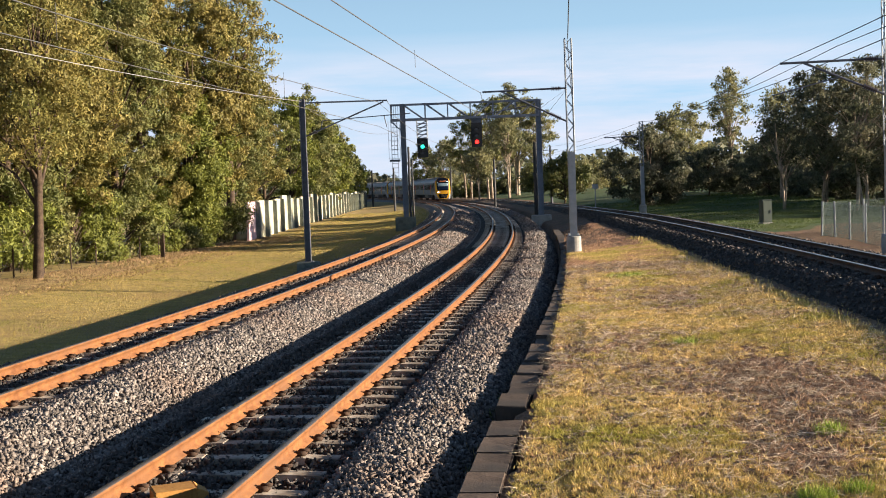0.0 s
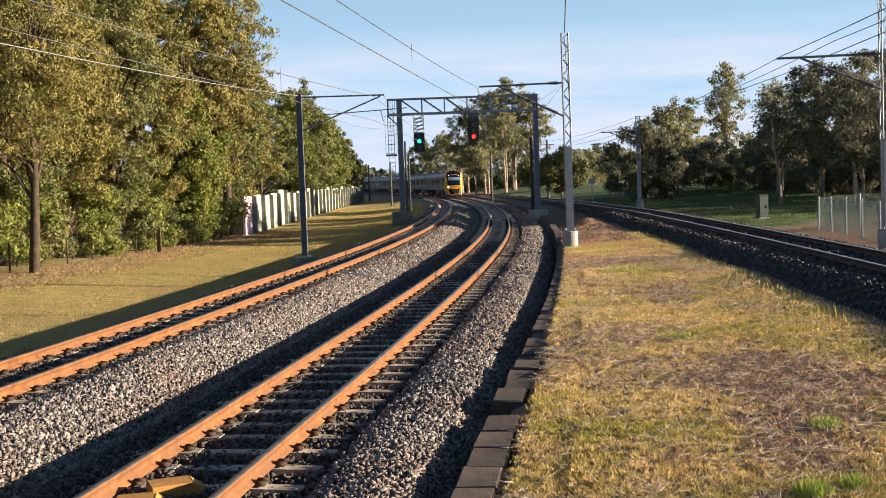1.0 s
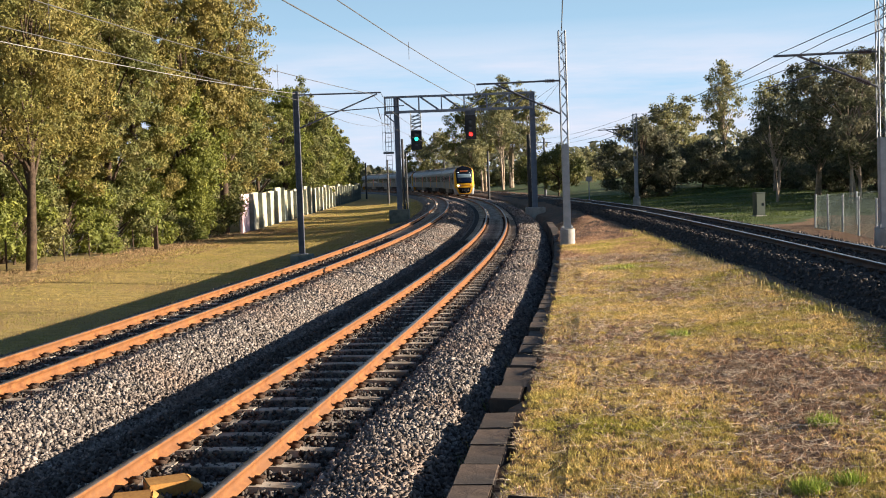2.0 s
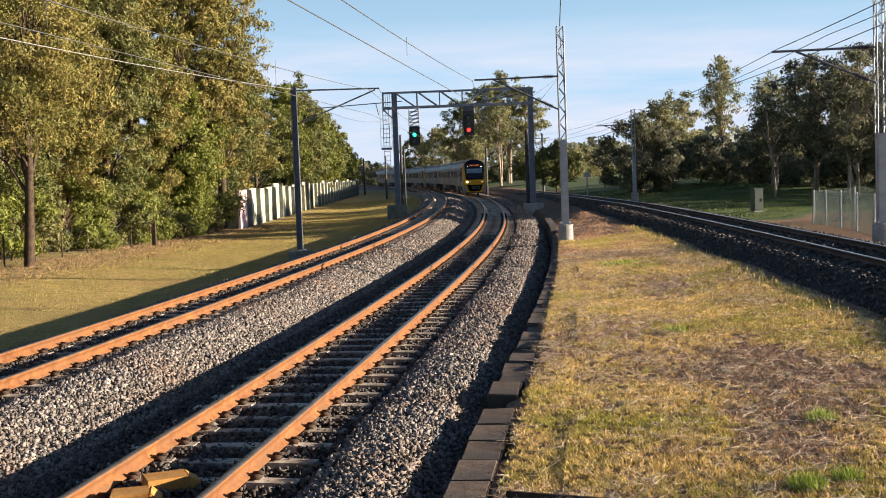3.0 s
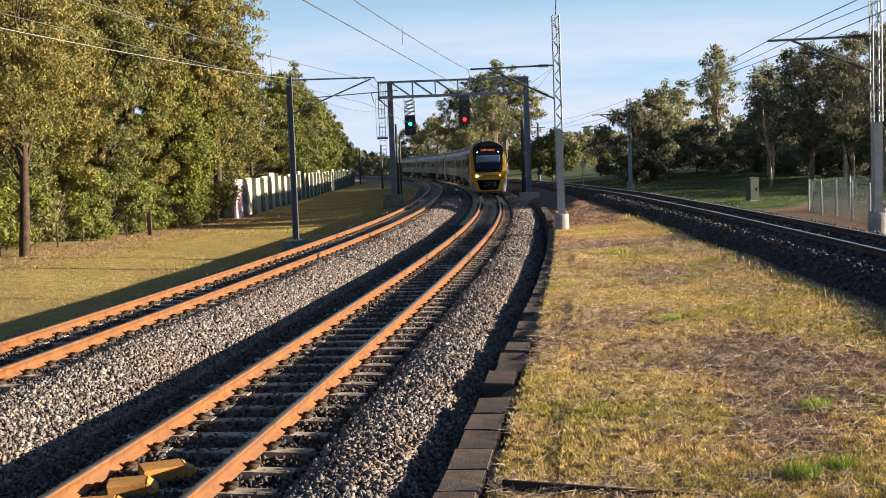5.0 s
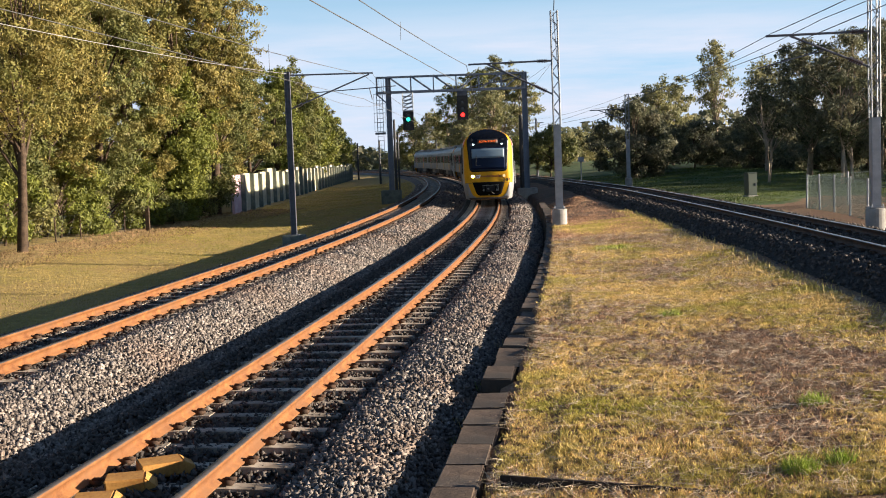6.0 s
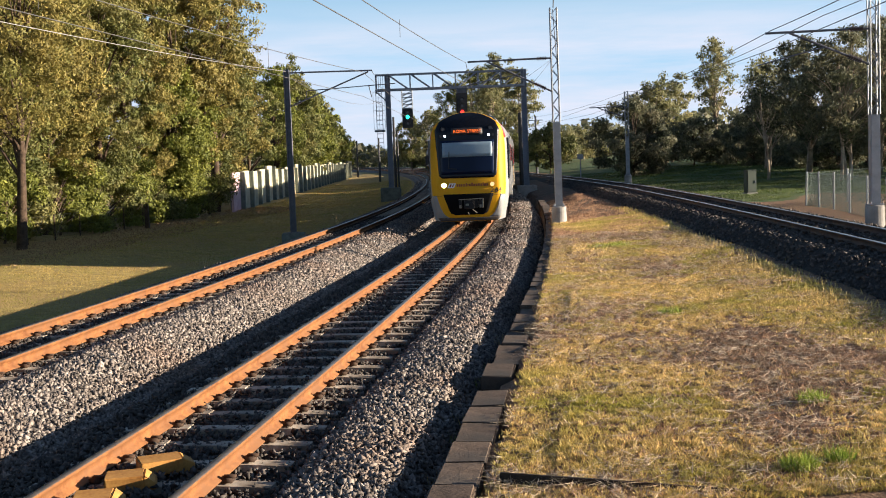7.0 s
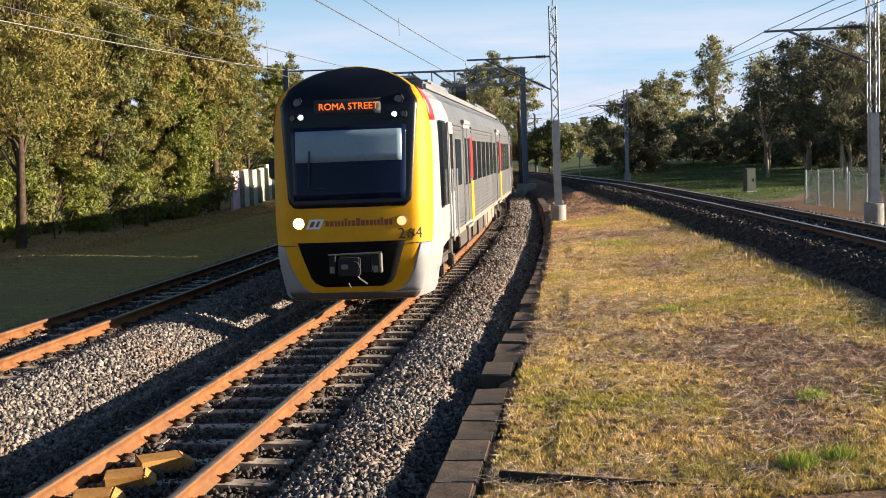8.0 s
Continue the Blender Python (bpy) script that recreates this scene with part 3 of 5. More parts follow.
def build_mast(x, y, z, split, top, reach, arm_z, brace_z, base_h, label):
    """A lattice-topped overhead line mast on a round concrete footing with a cantilever to its left."""
    g = thing("overhead_line_mast", label, "mast", "overhead line masts", m=pose(x, y, z))
    bm = rodm((0, 0, -0.3), (0, 0, base_h), 0.26, 0.25, 20)
    rod(bm, (0, 0, base_h), (0, 0, base_h + 0.03), 0.25, 0.20, 20)
    part("footing", bm, M_CONC, g, "pale round concrete footing")
    bm = boxm(-0.20, 0.20, -0.20, 0.20, base_h + 0.03, base_h + 0.055)
    for sx in (-0.15, 0.15):
        for sy in (-0.15, 0.15):
            rod(bm, (sx, sy, base_h + 0.05), (sx, sy, base_h + 0.12), 0.018)
    part("base_plate", bm, M_GALV, g)
    part("post", boxm(-0.12, 0.12, -0.12, 0.12, base_h + 0.055, split - z, bevel=0.012), M_GALV, g)
    legs, lace = lattice(0.23, split - z, top - z, 0.30)
    part("lattice_leg", bars(legs, 0.021), M_GALV, g)
    part("lacing", bars(lace, 0.012, 5), M_GALV, g)
    az, bz = arm_z - z, brace_z - z
    part("top_arm", bars([((-0.65, 0, az), (-reach, 0, az - 0.03)), ((-0.12, 0, az), (-0.3, 0, az))], 0.032), M_DARKSTEEL, g)
    bm = bmesh.new()
    for k in range(6):
        rod(bm, (-0.3 - 0.055 * k, 0, az), (-0.325 - 0.055 * k, 0, az), 0.065, n=12)
    rod(bm, (-0.28, 0, az), (-0.66, 0, az), 0.03)
    part("insulator", bm, M_INSUL, g, "dark ribbed insulator")
    d = (Vector((-reach * 0.78, 0, az - 0.04)) - Vector((-0.12, 0, bz)))
    a = Vector((-0.12, 0, bz))
    part("brace", bars([(a + d * 0.28, a + d), (a, a + d * 0.1)], 0.032), M_DARKSTEEL, g)
    bm = bmesh.new()
    for k in range(6):
        rod(bm, a + d * (0.10 + 0.028 * k), a + d * (0.115 + 0.028 * k), 0.065, n=12)
    rod(bm, a + d * 0.09, a + d * 0.29, 0.03)
    part("insulator", bm, M_INSUL, g, "dark ribbed insulator")
    tip = Vector((-reach * 0.92, 0, az - 0.75))
    part("registration_arm", bars([(a + d * 0.55, tip), (tip, tip + Vector((-0.45, 0, -0.12)))], 0.018), M_DARKSTEEL, g)
    return g


build_mast(4.02, 40.6, -0.06, 3.45, 7.3, 2.95, 5.62, 4.5, 0.62, "galvanised lattice mast with cantilever on a pale round footing")
build_mast(11.55, 31.6, 0.08, 3.12, 9.0, 2.85, 5.38, 4.45, 0.62, "galvanised lattice mast beside the raised track and mesh fence")
build_mast(12.8, 81.0, 0.28, 3.3, 6.35, 2.5, 5.35, 4.6, 0.35, "distant galvanised lattice mast on the green bank")


def build_pole():
    x, y, z = -5.68, 45.3, -0.32
    g = thing("overhead_line_pole", "slim galvanised pole with cantilever on a dark square footing", "mast", "overhead line masts", m=pose(x, y, z))
    part("footing", boxm(-0.42, 0.42, -0.35, 0.35, -0.9, 0.06, bevel=0.02), M_CONCDARK, g, "dark square concrete footing")
    bm = boxm(-0.10, 0.10, -0.012, 0.012, 0.06, 6.25)
    box(bm, -0.11, -0.09, -0.10, 0.10, 0.06, 6.25)
    box(bm, 0.09, 0.11, -0.10, 0.10, 0.06, 6.25)
    part("post", bm, M_DARKSTEEL, g)
    part("base_plate", boxm(-0.2, 0.2, -0.2, 0.2, 0.06, 0.085), M_DARKSTEEL, g)
    part("top_arm", bars([((0.1, 0, 6.12), (3.25, 0, 6.10))], 0.03), M_DARKSTEEL, g)
    part("brace", bars([((0.1, 0, 4.85), (3.1, 0, 6.05))], 0.028), M_DARKSTEEL, g)
    part("registration_arm", bars([((0.7, 0, 5.1), (0.75, 0, 5.42)), ((0.75, 0, 5.42), (4.1, 0, 5.58)), ((3.1, 0, 5.55), (3.2, 0, 5.1))], 0.018), M_DARKSTEEL, g)
    bm = bmesh.new()
    for k in range(6):
        rod(bm, (0.25 + 0.05 * k, 0, 4.91 + 0.02 * k), (0.275 + 0.05 * k, 0, 4.92 + 0.02 * k), 0.06, n=12)
    part("insulator", bm, M_INSUL, g, "dark ribbed insulator")


build_pole()

M_RED = glowing("red signal light", (1.0, 0.015, 0.012), 2.4)
M_GREEN = glowing("green signal light", (0.02, 0.85, 0.5), 1.4)
M_BLACK = plain("matt black steel", (0.018, 0.018, 0.02), 0.6)
M_LENS = plain("dark lens", (0.03, 0.03, 0.035), 0.15)


def build_signal(x, y, top, head0, head1, lamp_z, lit, open_frame, label):
    g = thing("railway_signal", label, "signal", "signals on the gantry", m=pose(x, y, 0))
    if open_frame:
        segs = [((-0.34, 0, head1), (-0.34, 0, top)), ((0.34, 0, head1), (0.34, 0, top))]
        segs += [((-0.34, 0, z), (0.34, 0, z)) for z in np.linspace(head1, top, 6)]
        segs += [((-0.34, 0.3, head1), (-0.34, 0.3, top)), ((0.34, 0.3, head1), (0.34, 0.3, top))]
        segs += [((-0.34, 0.05, z), (0.34, 0.05, z + 0.35)) for z in np.linspace(head1, top - 0.4, 4)]
        part("hanger", bars(segs, 0.035), M_GALV, g)
    else:
        part("hanger", boxm(-0.33, 0.33, 0.02, 0.10, head1 - 0.2, top), M_DARKSTEEL, g)
    part("backboard", boxm(-0.36, 0.36, 0.0, 0.06, head0, head1, bevel=0.02), M_BLACK, g)
    part("lamp_case", boxm(-0.22, 0.22, 0.06, 0.4, head0 + 0.1, head1 - 0.1, bevel=0.03), M_BLACK, g)
    n = 3
    for k in range(n):
        z = lamp_z + (k if lit is M_RED else -k) * 0.42 if lit is M_RED else lamp_z + (0.28 if k == 1 else -0.42 if k == 2 else 0)
        if z > head1 - 0.15 or z < head0 + 0.12:
            continue
        bm = rodm((0, -0.02, z), (0, 0.0, z), 0.125 if k == 0 else 0.11, n=20)
        part("lamp", bm, lit if k == 0 else M_LENS, g, "lit signal lamp" if k == 0 else "")
        bm = bmesh.new()
        bmesh.ops.create_cone(bm, cap_ends=False, segments=20, radius1=0.17, radius2=0.17, depth=0.28, matrix=Matrix.Translation((0, -0.14, z)) @ Matrix.Rotation(radians(90), 4, "X"))
        bmesh.ops.delete(bm, geom=[f for f in bm.faces if f.calc_center_median().z < z - 0.06], context="FACES")
        bmesh.ops.solidify(bm, geom=bm.faces[:], thickness=0.012)
        part("hood", bm, M_BLACK, g)


def build_gantry():
    y = 80.0
    g = thing("signal_gantry", "grey steel signal gantry spanning two tracks on two posts", "gantry", m=pose(0, y, 0))
    xl, xr, zb, zt = -3.3, 5.8, 6.9, 8.02
    for x, z0 in ((xl, 0.35), (xr, 0.25)):
        bm = boxm(-0.17, 0.17, -0.012, 0.012, z0, zt)
        box(bm, -0.18, -0.15, -0.16, 0.16, z0, zt)
        box(bm, 0.15, 0.18, -0.16, 0.16, z0, zt)
        part("post", bm, M_BLUEPOST, g, m=pose(x, 0, 0))
    part("footing", boxm(xl - 0.72, xl + 0.62, -0.55, 0.55, -1.2, 0.45, bevel=0.03), M_CONCDARK, g, "grey-green concrete footing")
    part("footing", boxm(xr - 0.65, xr + 0.65, -0.6, 0.6, -0.5, 0.27, bevel=0.03), M_CONC, g, "pale concrete footing")
    for yy in (-0.35, 0.35):
        part("chord", boxm(xl - 0.8, xr, yy - 0.05, yy + 0.05, zt - 0.09, zt), M_BLUEPOST, g)
        part("chord", boxm(xl - 0.8, xr, yy - 0.06, yy + 0.06, zb, zb + 0.14), M_BLUEPOST, g)
        n = 6
        xs = np.linspace(xl, xr, n + 1)
        for k in range(n + 1):
            part("upright", boxm(xs[k] - 0.04, xs[k] + 0.04, yy - 0.04, yy + 0.04, zb, zt), M_BLUEPOST, g)
            if k < n:
                a, b = ((xs[k], zt), (xs[k + 1], zb)) if k < 3 else ((xs[k], zb), (xs[k + 1], zt))
                part("diagonal", bars([((a[0], yy, a[1]), (b[0], yy, b[1]))], 0.045), M_BLUEPOST, g)
        part("upright", boxm(xl - 0.8, xl - 0.72, yy - 0.04, yy + 0.04, zb, zt), M_BLUEPOST, g)
    for x in np.linspace(xl - 0.8, xr, 8):
        part("cross_tie", boxm(x - 0.03, x + 0.03, -0.35, 0.35, zb + 0.02, zb + 0.08), M_BLUEPOST, g)
    segs = [((xl - 0.75 + 0.15 * k, -0.1, zb), (xl - 0.75 + 0.15 * k, -0.1, zt)) for k in range(5)]
    part("end_cage", bars(segs, 0.014), M_GALV, g)
    # caged ladder
    lx = xl - 0.62
    segs = [((lx - 0.2, 0.4, 2.5), (lx - 0.2, 0.4, zb)), ((lx + 0.2, 0.4, 2.5), (lx + 0.2, 0.4, zb))]
    segs += [((lx - 0.2, 0.4, z), (lx + 0.2, 0.4, z)) for z in np.arange(2.6, zb, 0.3)]
    part("ladder", bars(segs, 0.016), M_GALV, g, "galvanised ladder")
    segs = [((lx + dx, 0.0, 4.4), (lx + dx, 0.0, zb)) for dx in (-0.38, -0.2, 0.0, 0.2, 0.38)]
    for z in np.arange(4.4, zb + 0.1, 0.62):
        segs += [((lx - 0.38, 0.4, z), (lx - 0.38, 0, z)), ((lx - 0.38, 0, z), (lx + 0.38, 0, z)), ((lx + 0.38, 0, z), (lx + 0.38, 0.4, z))]
    part("ladder_cage", bars(segs, 0.011), M_GALV, g, "galvanised safety cage")
    part("ladder_gate", boxm(lx - 0.36, lx + 0.36, 0.0, 0.06, 4.2, 4.34), M_DARKSTEEL, g)
    part("knee_brace", bars([((xl - 0.8, 0, zb), (xl, 0, zb - 0.75))], 0.04), M_BLUEPOST, g)


build_gantry()
build_signal(-2.02, 79.6, 6.9, 4.40, 5.70, 5.13, M_GREEN, True, "railway signal showing green under an open hanger frame")
build_signal(1.62, 79.6, 6.9, 4.98, 6.6, 5.31, M_RED, False, "railway signal showing red under the gantry")

for x, y, top, r, label in ((-3.75, 100.0, 5.85, 0.13, "dark timber pole beside the gantry"), (-3.35, 96.0, 4.6, 0.09, "thin dark pole beside the gantry"), (6.3, 92.0, 5.56, 0.19, "thick dark timber pole behind the gantry"),
                            (10.6, 130, 6.4, 0.14, "distant grey line pole with a crossarm"), (4.75, 140, 5.4, 0.16, "distant dark line pole"), (-7.6, 150, 5.0, 0.16, "distant dark line pole"),
                            (-13.8, 200, 5.5, 0.17, "distant dark line pole"), (-0.6, 215, 6.1, 0.20, "distant dark line pole")):
    z = gz(x, y)
    g = thing("line_pole", label, "pole", "line poles", m=pose(x, y, z))
    part("shaft", rodm((0, 0, -1.2), (0, 0, top - z), r, r * 0.75, 10), M_DARKSTEEL if "grey" in label else M_BLACK, g)
    if "crossarm" in label:
        part("crossarm", boxm(-0.8, 0.8, -0.04, 0.04, top - z - 0.5, top - z - 0.42), M_DARKSTEEL, g)


def wire(name, label, pts, r, mat, sag=0.0, n=24):
    """A hanging wire through given supports."""
    cu = bpy.data.curves.new(name, "CURVE")
    cu.dimensions, cu.bevel_depth, cu.bevel_resolution = "3D", r, 1
    out = []
    for a, b in zip(pts[:-1], pts[1:]):
        a, b = Vector(a), Vector(b)
        for k in range(n):
            q = k / n
            p = a.lerp(b, q)
            p.z -= 4 * sag * q * (1 - q)
            out.append(p)
    out.append(Vector(pts[-1]))
    sp = cu.splines.new("POLY")
    sp.points.add(len(out) - 1)
    for p, co in zip(sp.points, out):
        p.co = (*co, 1)
    cu.materials.append(mat)
    return tagged(new(name, cu), label, "cable", "overhead wires")


def over(s, u, z):
    x, y, _ = on_line(s, u)
    return float(x), float(y), z


def over3(y, u, z):
    x, yy, _ = on_line3(y, u)
    return float(x), float(yy), z


u1 = lambda s: float(u1_at(s))
wire("messenger_wire", "messenger wire above the near track", [over(-12, 0, 5.55), over(41, 0.1, 5.58), over(95, 0, 6.0), over(150, 0, 6.0), over(210, 0, 6.0)], 0.009, M_WIRE, 0.32)
wire("contact_wire", "contact wire above the near track", [over(-12, -0.1, 4.8), over(41, 0.1, 4.84), over(95, -0.1, 5.0), over(210, 0, 4.9)], 0.009, M_WIRE, 0.02)
wire("messenger_wire", "messenger wire above the far track", [over(-10, u1(0), 5.5), over(45, u1(45), 5.72), over(100, u1(100), 5.9), over(210, u1(200), 6.0)], 0.009, M_WIRE, 0.35)
wire("contact_wire", "contact wire above the far track", [over(-10, u1(0), 4.75), over(45, u1(45), 4.8), over(100, u1(100), 4.95), over(210, u1(200), 5)], 0.008, M_WIRE, 0.02)
for s, u, a, b in ((9, 0, 4.9, 5.22), (25, 0, 4.93, 5.30), (30, -4.07, 4.78, 5.48), (17, -4.08, 4.78, 5.33)):
    wire("dropper", "thin dropper between contact and messenger wire", [over(s, u, a), over(s, u, b)], 0.005, M_WIRE, 0, 1)
wire("feeder_cable", "bright aluminium feeder cable along the verge", [over(-14, -6.9, 5.7), (-5.68, 45.3, 5.86)], 0.009, M_BRIGHTWIRE, 0.52)
wire("feeder_cable", "thin feeder cable between pole and gantry", [(-5.68, 45.3, 5.7), (-3.9, 80, 6.2), over(150, -7.5, 6.0)], 0.008, M_WIRE, 0.5)
wire("feeder_cable", "feeder cable on the mast tops", [(-1.0, -14, 7.6), (4.02, 40.6, 7.3)], 0.016, M_WIRE, 0.12)
wire("span_wire", "span wire from the pole to the gantry", [(-2.45, 45.3, 5.79), (-4.1, 80, 8.0)], 0.014, M_WIRE, 0.05)
wire("stay_wire", "thin stay wire from the mast to the ground", [(4.0, 40.6, 7.25), (4.25, 41.5, 4.4)], 0.012, M_WIRE, 0, 2)
wire("stay_wire", "thin wires from the gantry arm to the mast", [(3.0, 60, 5.2), (3.95, 40.6, 5.6), (3.2, 60, 4.0)], 0.008, M_WIRE, 0, 2)
wire("messenger_wire", "messenger wire above the raised track", [over3(-12, 0, 6.4), (8.85, 31.6, 5.42), (10.45, 81, 5.4), over3(135, 0, 5.6), over3(200, 0, 5.6)], 0.010, M_WIRE, 0.35)
wire("contact_wire", "contact wire above the raised track", [over3(-12, 0, 5.2), (9.0, 31.6, 4.98), (10.4, 81, 4.9), over3(135, 0, 5.0)], 0.010, M_WIRE, 0.03)
wire("feeder_cable", "feeder cable along the raised track", [over3(-12, 1.6, 6.9), (10.2, 31.6, 5.75), (12.8, 81, 6.3), over3(140, 2, 6.6)], 0.010, M_WIRE, 0.4)


# ---- walls, fences and the cabinet ----
def build_panel_wall():
    w = thing("noise_wall", "cream concrete panel wall with dark recesses below the trees", "wall", kind="structure")
    M_PINK = material("faded pink paint", (0.50, 0.30, 0.32), (0.66, 0.50, 0.50), 1.5, 20, 0.9, 0, 0.1)
    rng = random.Random(3)
    y, k = 76.5, 0
    while y < 205:
        x = -13.45 - 0.016 * (y - 78)
        z = gz(x, y)
        L, gap = 3.05, 1.25
        top = 2.55 + rng.uniform(-0.06, 0.06) + (0.25 if k % 5 == 4 else 0)
        m = pose(x, y, z, 0, 0, 0.9)
        part("wall_panel", boxm(-0.08, 0.08, 0, L, -0.4, top, bevel=0.015), M_PINK if k == 0 else M_PANEL, w, "faded pink painted panel" if k == 0 else "", m)
        # recesses and returns: their shade is put into the colour, darker than the panels
        part("recess_panel", boxm(-0.62, -0.50, L - 0.1, L + gap + 0.1, -0.4, top - 0.08, bevel=0.01), M_CONCDARK, w, "", m)
        part("panel_return", boxm(-0.56, 0.36, L - 0.02, L + 0.30, -0.4, top - 0.03), M_CONCDARK, w, "", m)
        y += L + gap
        k += 1


build_panel_wall()


def build_chain_fence(name, label, pts, h, post_mat, wire_mat, step, mesh_step, r=0.035):
    g = thing(name, label, "fence")
    segs = []
    for (x0, y0), (x1, y1) in zip(pts[:-1], pts[1:]):
        L = math.hypot(x1 - x0, y1 - y0)
        n = max(1, round(L / step))
        for k in range(n + 1):
            q = k / n
            x, y = x0 + q * (x1 - x0), y0 + q * (y1 - y0)
            part("fence_post", rodm((0, 0, -0.3), (0, 0, h + 0.05), r, n=8), post_mat, g, "", pose(x, y, gz(x, y), random.uniform(-1.5, 1.5), random.uniform(-1.5, 1.5), 0))
        m = int(L / mesh_step)
        for k in range(m):
            for d in (-1, 1):
                a, b = k / m, (k + d * h / mesh_step * 0.9) / m
                b = min(1, max(0, b))
                xa, ya, xb, yb = x0 + a * (x1 - x0), y0 + a * (y1 - y0), x0 + b * (x1 - x0), y0 + b * (y1 - y0)
                za, zb = gz(xa, ya), gz(xb, yb)
                zt = zb + abs(b - a) * L / 0.9 if abs(b - a) * L < h * 0.9 else zb + h
                segs.append(((xa, ya, za), (xb, yb, min(zt, zb + h))))
        for hh in (0.03, h / 2, h):
            segs.append(((x0, y0, gz(x0, y0) + hh), (x1, y1, gz(x1, y1) + hh)))
    part("wire_mesh", bars(segs, 0.004, 3), wire_mat, g, "woven wire mesh")


build_chain_fence("chain_link_fence", "chain-link fence with pale posts in dry grass", [(13.0, 30.0), (13.15, 35), (13.9, 45.2), (17.5, 46.5), (30, 50)], 1.25, M_GALV, M_MESH, 2.1, 0.075)
build_chain_fence("chain_link_fence", "old wire fence with leaning posts under the trees", [(-19.5, 38), (-17.6, 46.8), (-15.6, 62), (-14.4, 74)], 1.1, M_BARK, M_BLACK, 2.6, 1.0)
g = thing("timber_post", "weathered timber fence post under the trees", "post", m=pose(-14.9, 60, gz(-14.9, 60)))
part("post_shaft", boxm(-0.1, 0.1, -0.1, 0.1, -0.3, 1.25, bevel=0.015), M_BARK, g)


def build_cabinet():
    x, y = 14.85, 57.0
    g = thing("trackside_cabinet", "olive-green steel equipment cabinet on a concrete plinth", "cabinet", m=pose(x, y, gz(x, y), 0, 0, 12))
    M_CAB = plain("olive-green enamel", (0.045, 0.062, 0.042), 0.55)
    part("plinth", boxm(-0.27, 0.27, -0.24, 0.24, -0.2, 0.05), M_CONC, g)
    part("body", boxm(-0.235, 0.235, -0.20, 0.20, 0.05, 1.10, bevel=0.015), M_CAB, g)
    part("roof", boxm(-0.25, 0.25, -0.22, 0.22, 1.10, 1.14, bevel=0.01), M_CAB, g)
    part("door", boxm(-0.21, 0.21, -0.214, -0.20, 0.10, 1.06, bevel=0.005), M_CAB, g)
    part("handle", boxm(0.14, 0.17, -0.24, -0.214, 0.5, 0.64), M_DARKSTEEL, g)


build_cabinet()
g = thing("track_sign", "small square trackside sign on a thin post", "sign", m=pose(10.4, 88, gz(10.4, 88)))
part("post", rodm((0, 0, -0.2), (0, 0, 1.9), 0.04), M_GALV, g)
part("plate", boxm(-0.22, 0.22, -0.07, -0.04, 1.75, 2.1), M_GALV, g)
M_OCHRE = material("sawn ochre timber", (0.30, 0.13, 0.03), (0.52, 0.27, 0.07), 4, 40, 0.8, 0, 0.3, 0.006)
rng = random.Random(21)
for x, y, rot, sc in ((-2.67, 9.70, -80, 1.0), (-2.50, 10.22, -66, 1.15), (-2.77, 9.12, -82, 0.95)):
    g = thing("timber_block", "sawn yellow timber block with a worn sloping end between the rails", "timber block", "timber blocks", m=pose(x, y, -0.20, 0, 2, rot))
    bm = boxm(-0.13, 0.13, -0.20 * sc, 0.12 * sc, 0.0, 0.125, bevel=0.010)
    box(bm, -0.128, 0.128, 0.118 * sc, 0.21 * sc, 0.0, 0.123, bevel=0.008)
    for v in bm.verts:
        if v.co.y > 0.16 * sc:
            v.co.z *= 0.55
            v.co.x *= 0.86
        v.co += Vector((rng.uniform(-0.004, 0.004), rng.uniform(-0.006, 0.006), rng.uniform(-0.003, 0.003)))
    part("block_body", bm, M_OCHRE, g)


# the lawn's edge drop and its shadow line, put in as a thin dark strip
M_EDGESHADE = material("dark edge drop shade", (0.022, 0.016, 0.012), (0.06, 0.042, 0.03), 4, 40, 0.9, 0, 0.4, 0.006)
g = thing("edging_board", "dark strip for the shaded edge drop in the grass", "board", m=pose(1.37, 8.50, -0.02, 0, 0, -22.5))
part("edge_drop_bar", boxm(-1.08, 1.08, -0.018, 0.018, -0.06, 0.05, bevel=0.006), M_EDGESHADE, g)


# ---- trees ----
def tube(pts, radii, n=7):
    pts = np.asarray(pts, float)
    v, f = [], []
    for k, p in enumerate(pts):
        d = pts[min(k + 1, len(pts) - 1)] - pts[max(k - 1, 0)]
        d /= np.linalg.norm(d) + 1e-9
        a = np.cross(d, (0.31, 0.9, 0.1))
        a /= np.linalg.norm(a)
        b = np.cross(d, a)
        ang = np.linspace(0, 2 * np.pi, n, endpoint=False)
        v.append(p + radii[k] * (np.cos(ang)[:, None] * a + np.sin(ang)[:, None] * b))
    i = np.arange(len(pts) - 1)[:, None] * n
    j = np.arange(n)[None]
    f = np.stack([i + j, i + (j + 1) % n, i + n + (j + 1) % n, i + n + j], -1).reshape(-1, 4)
    return np.concatenate(v), f


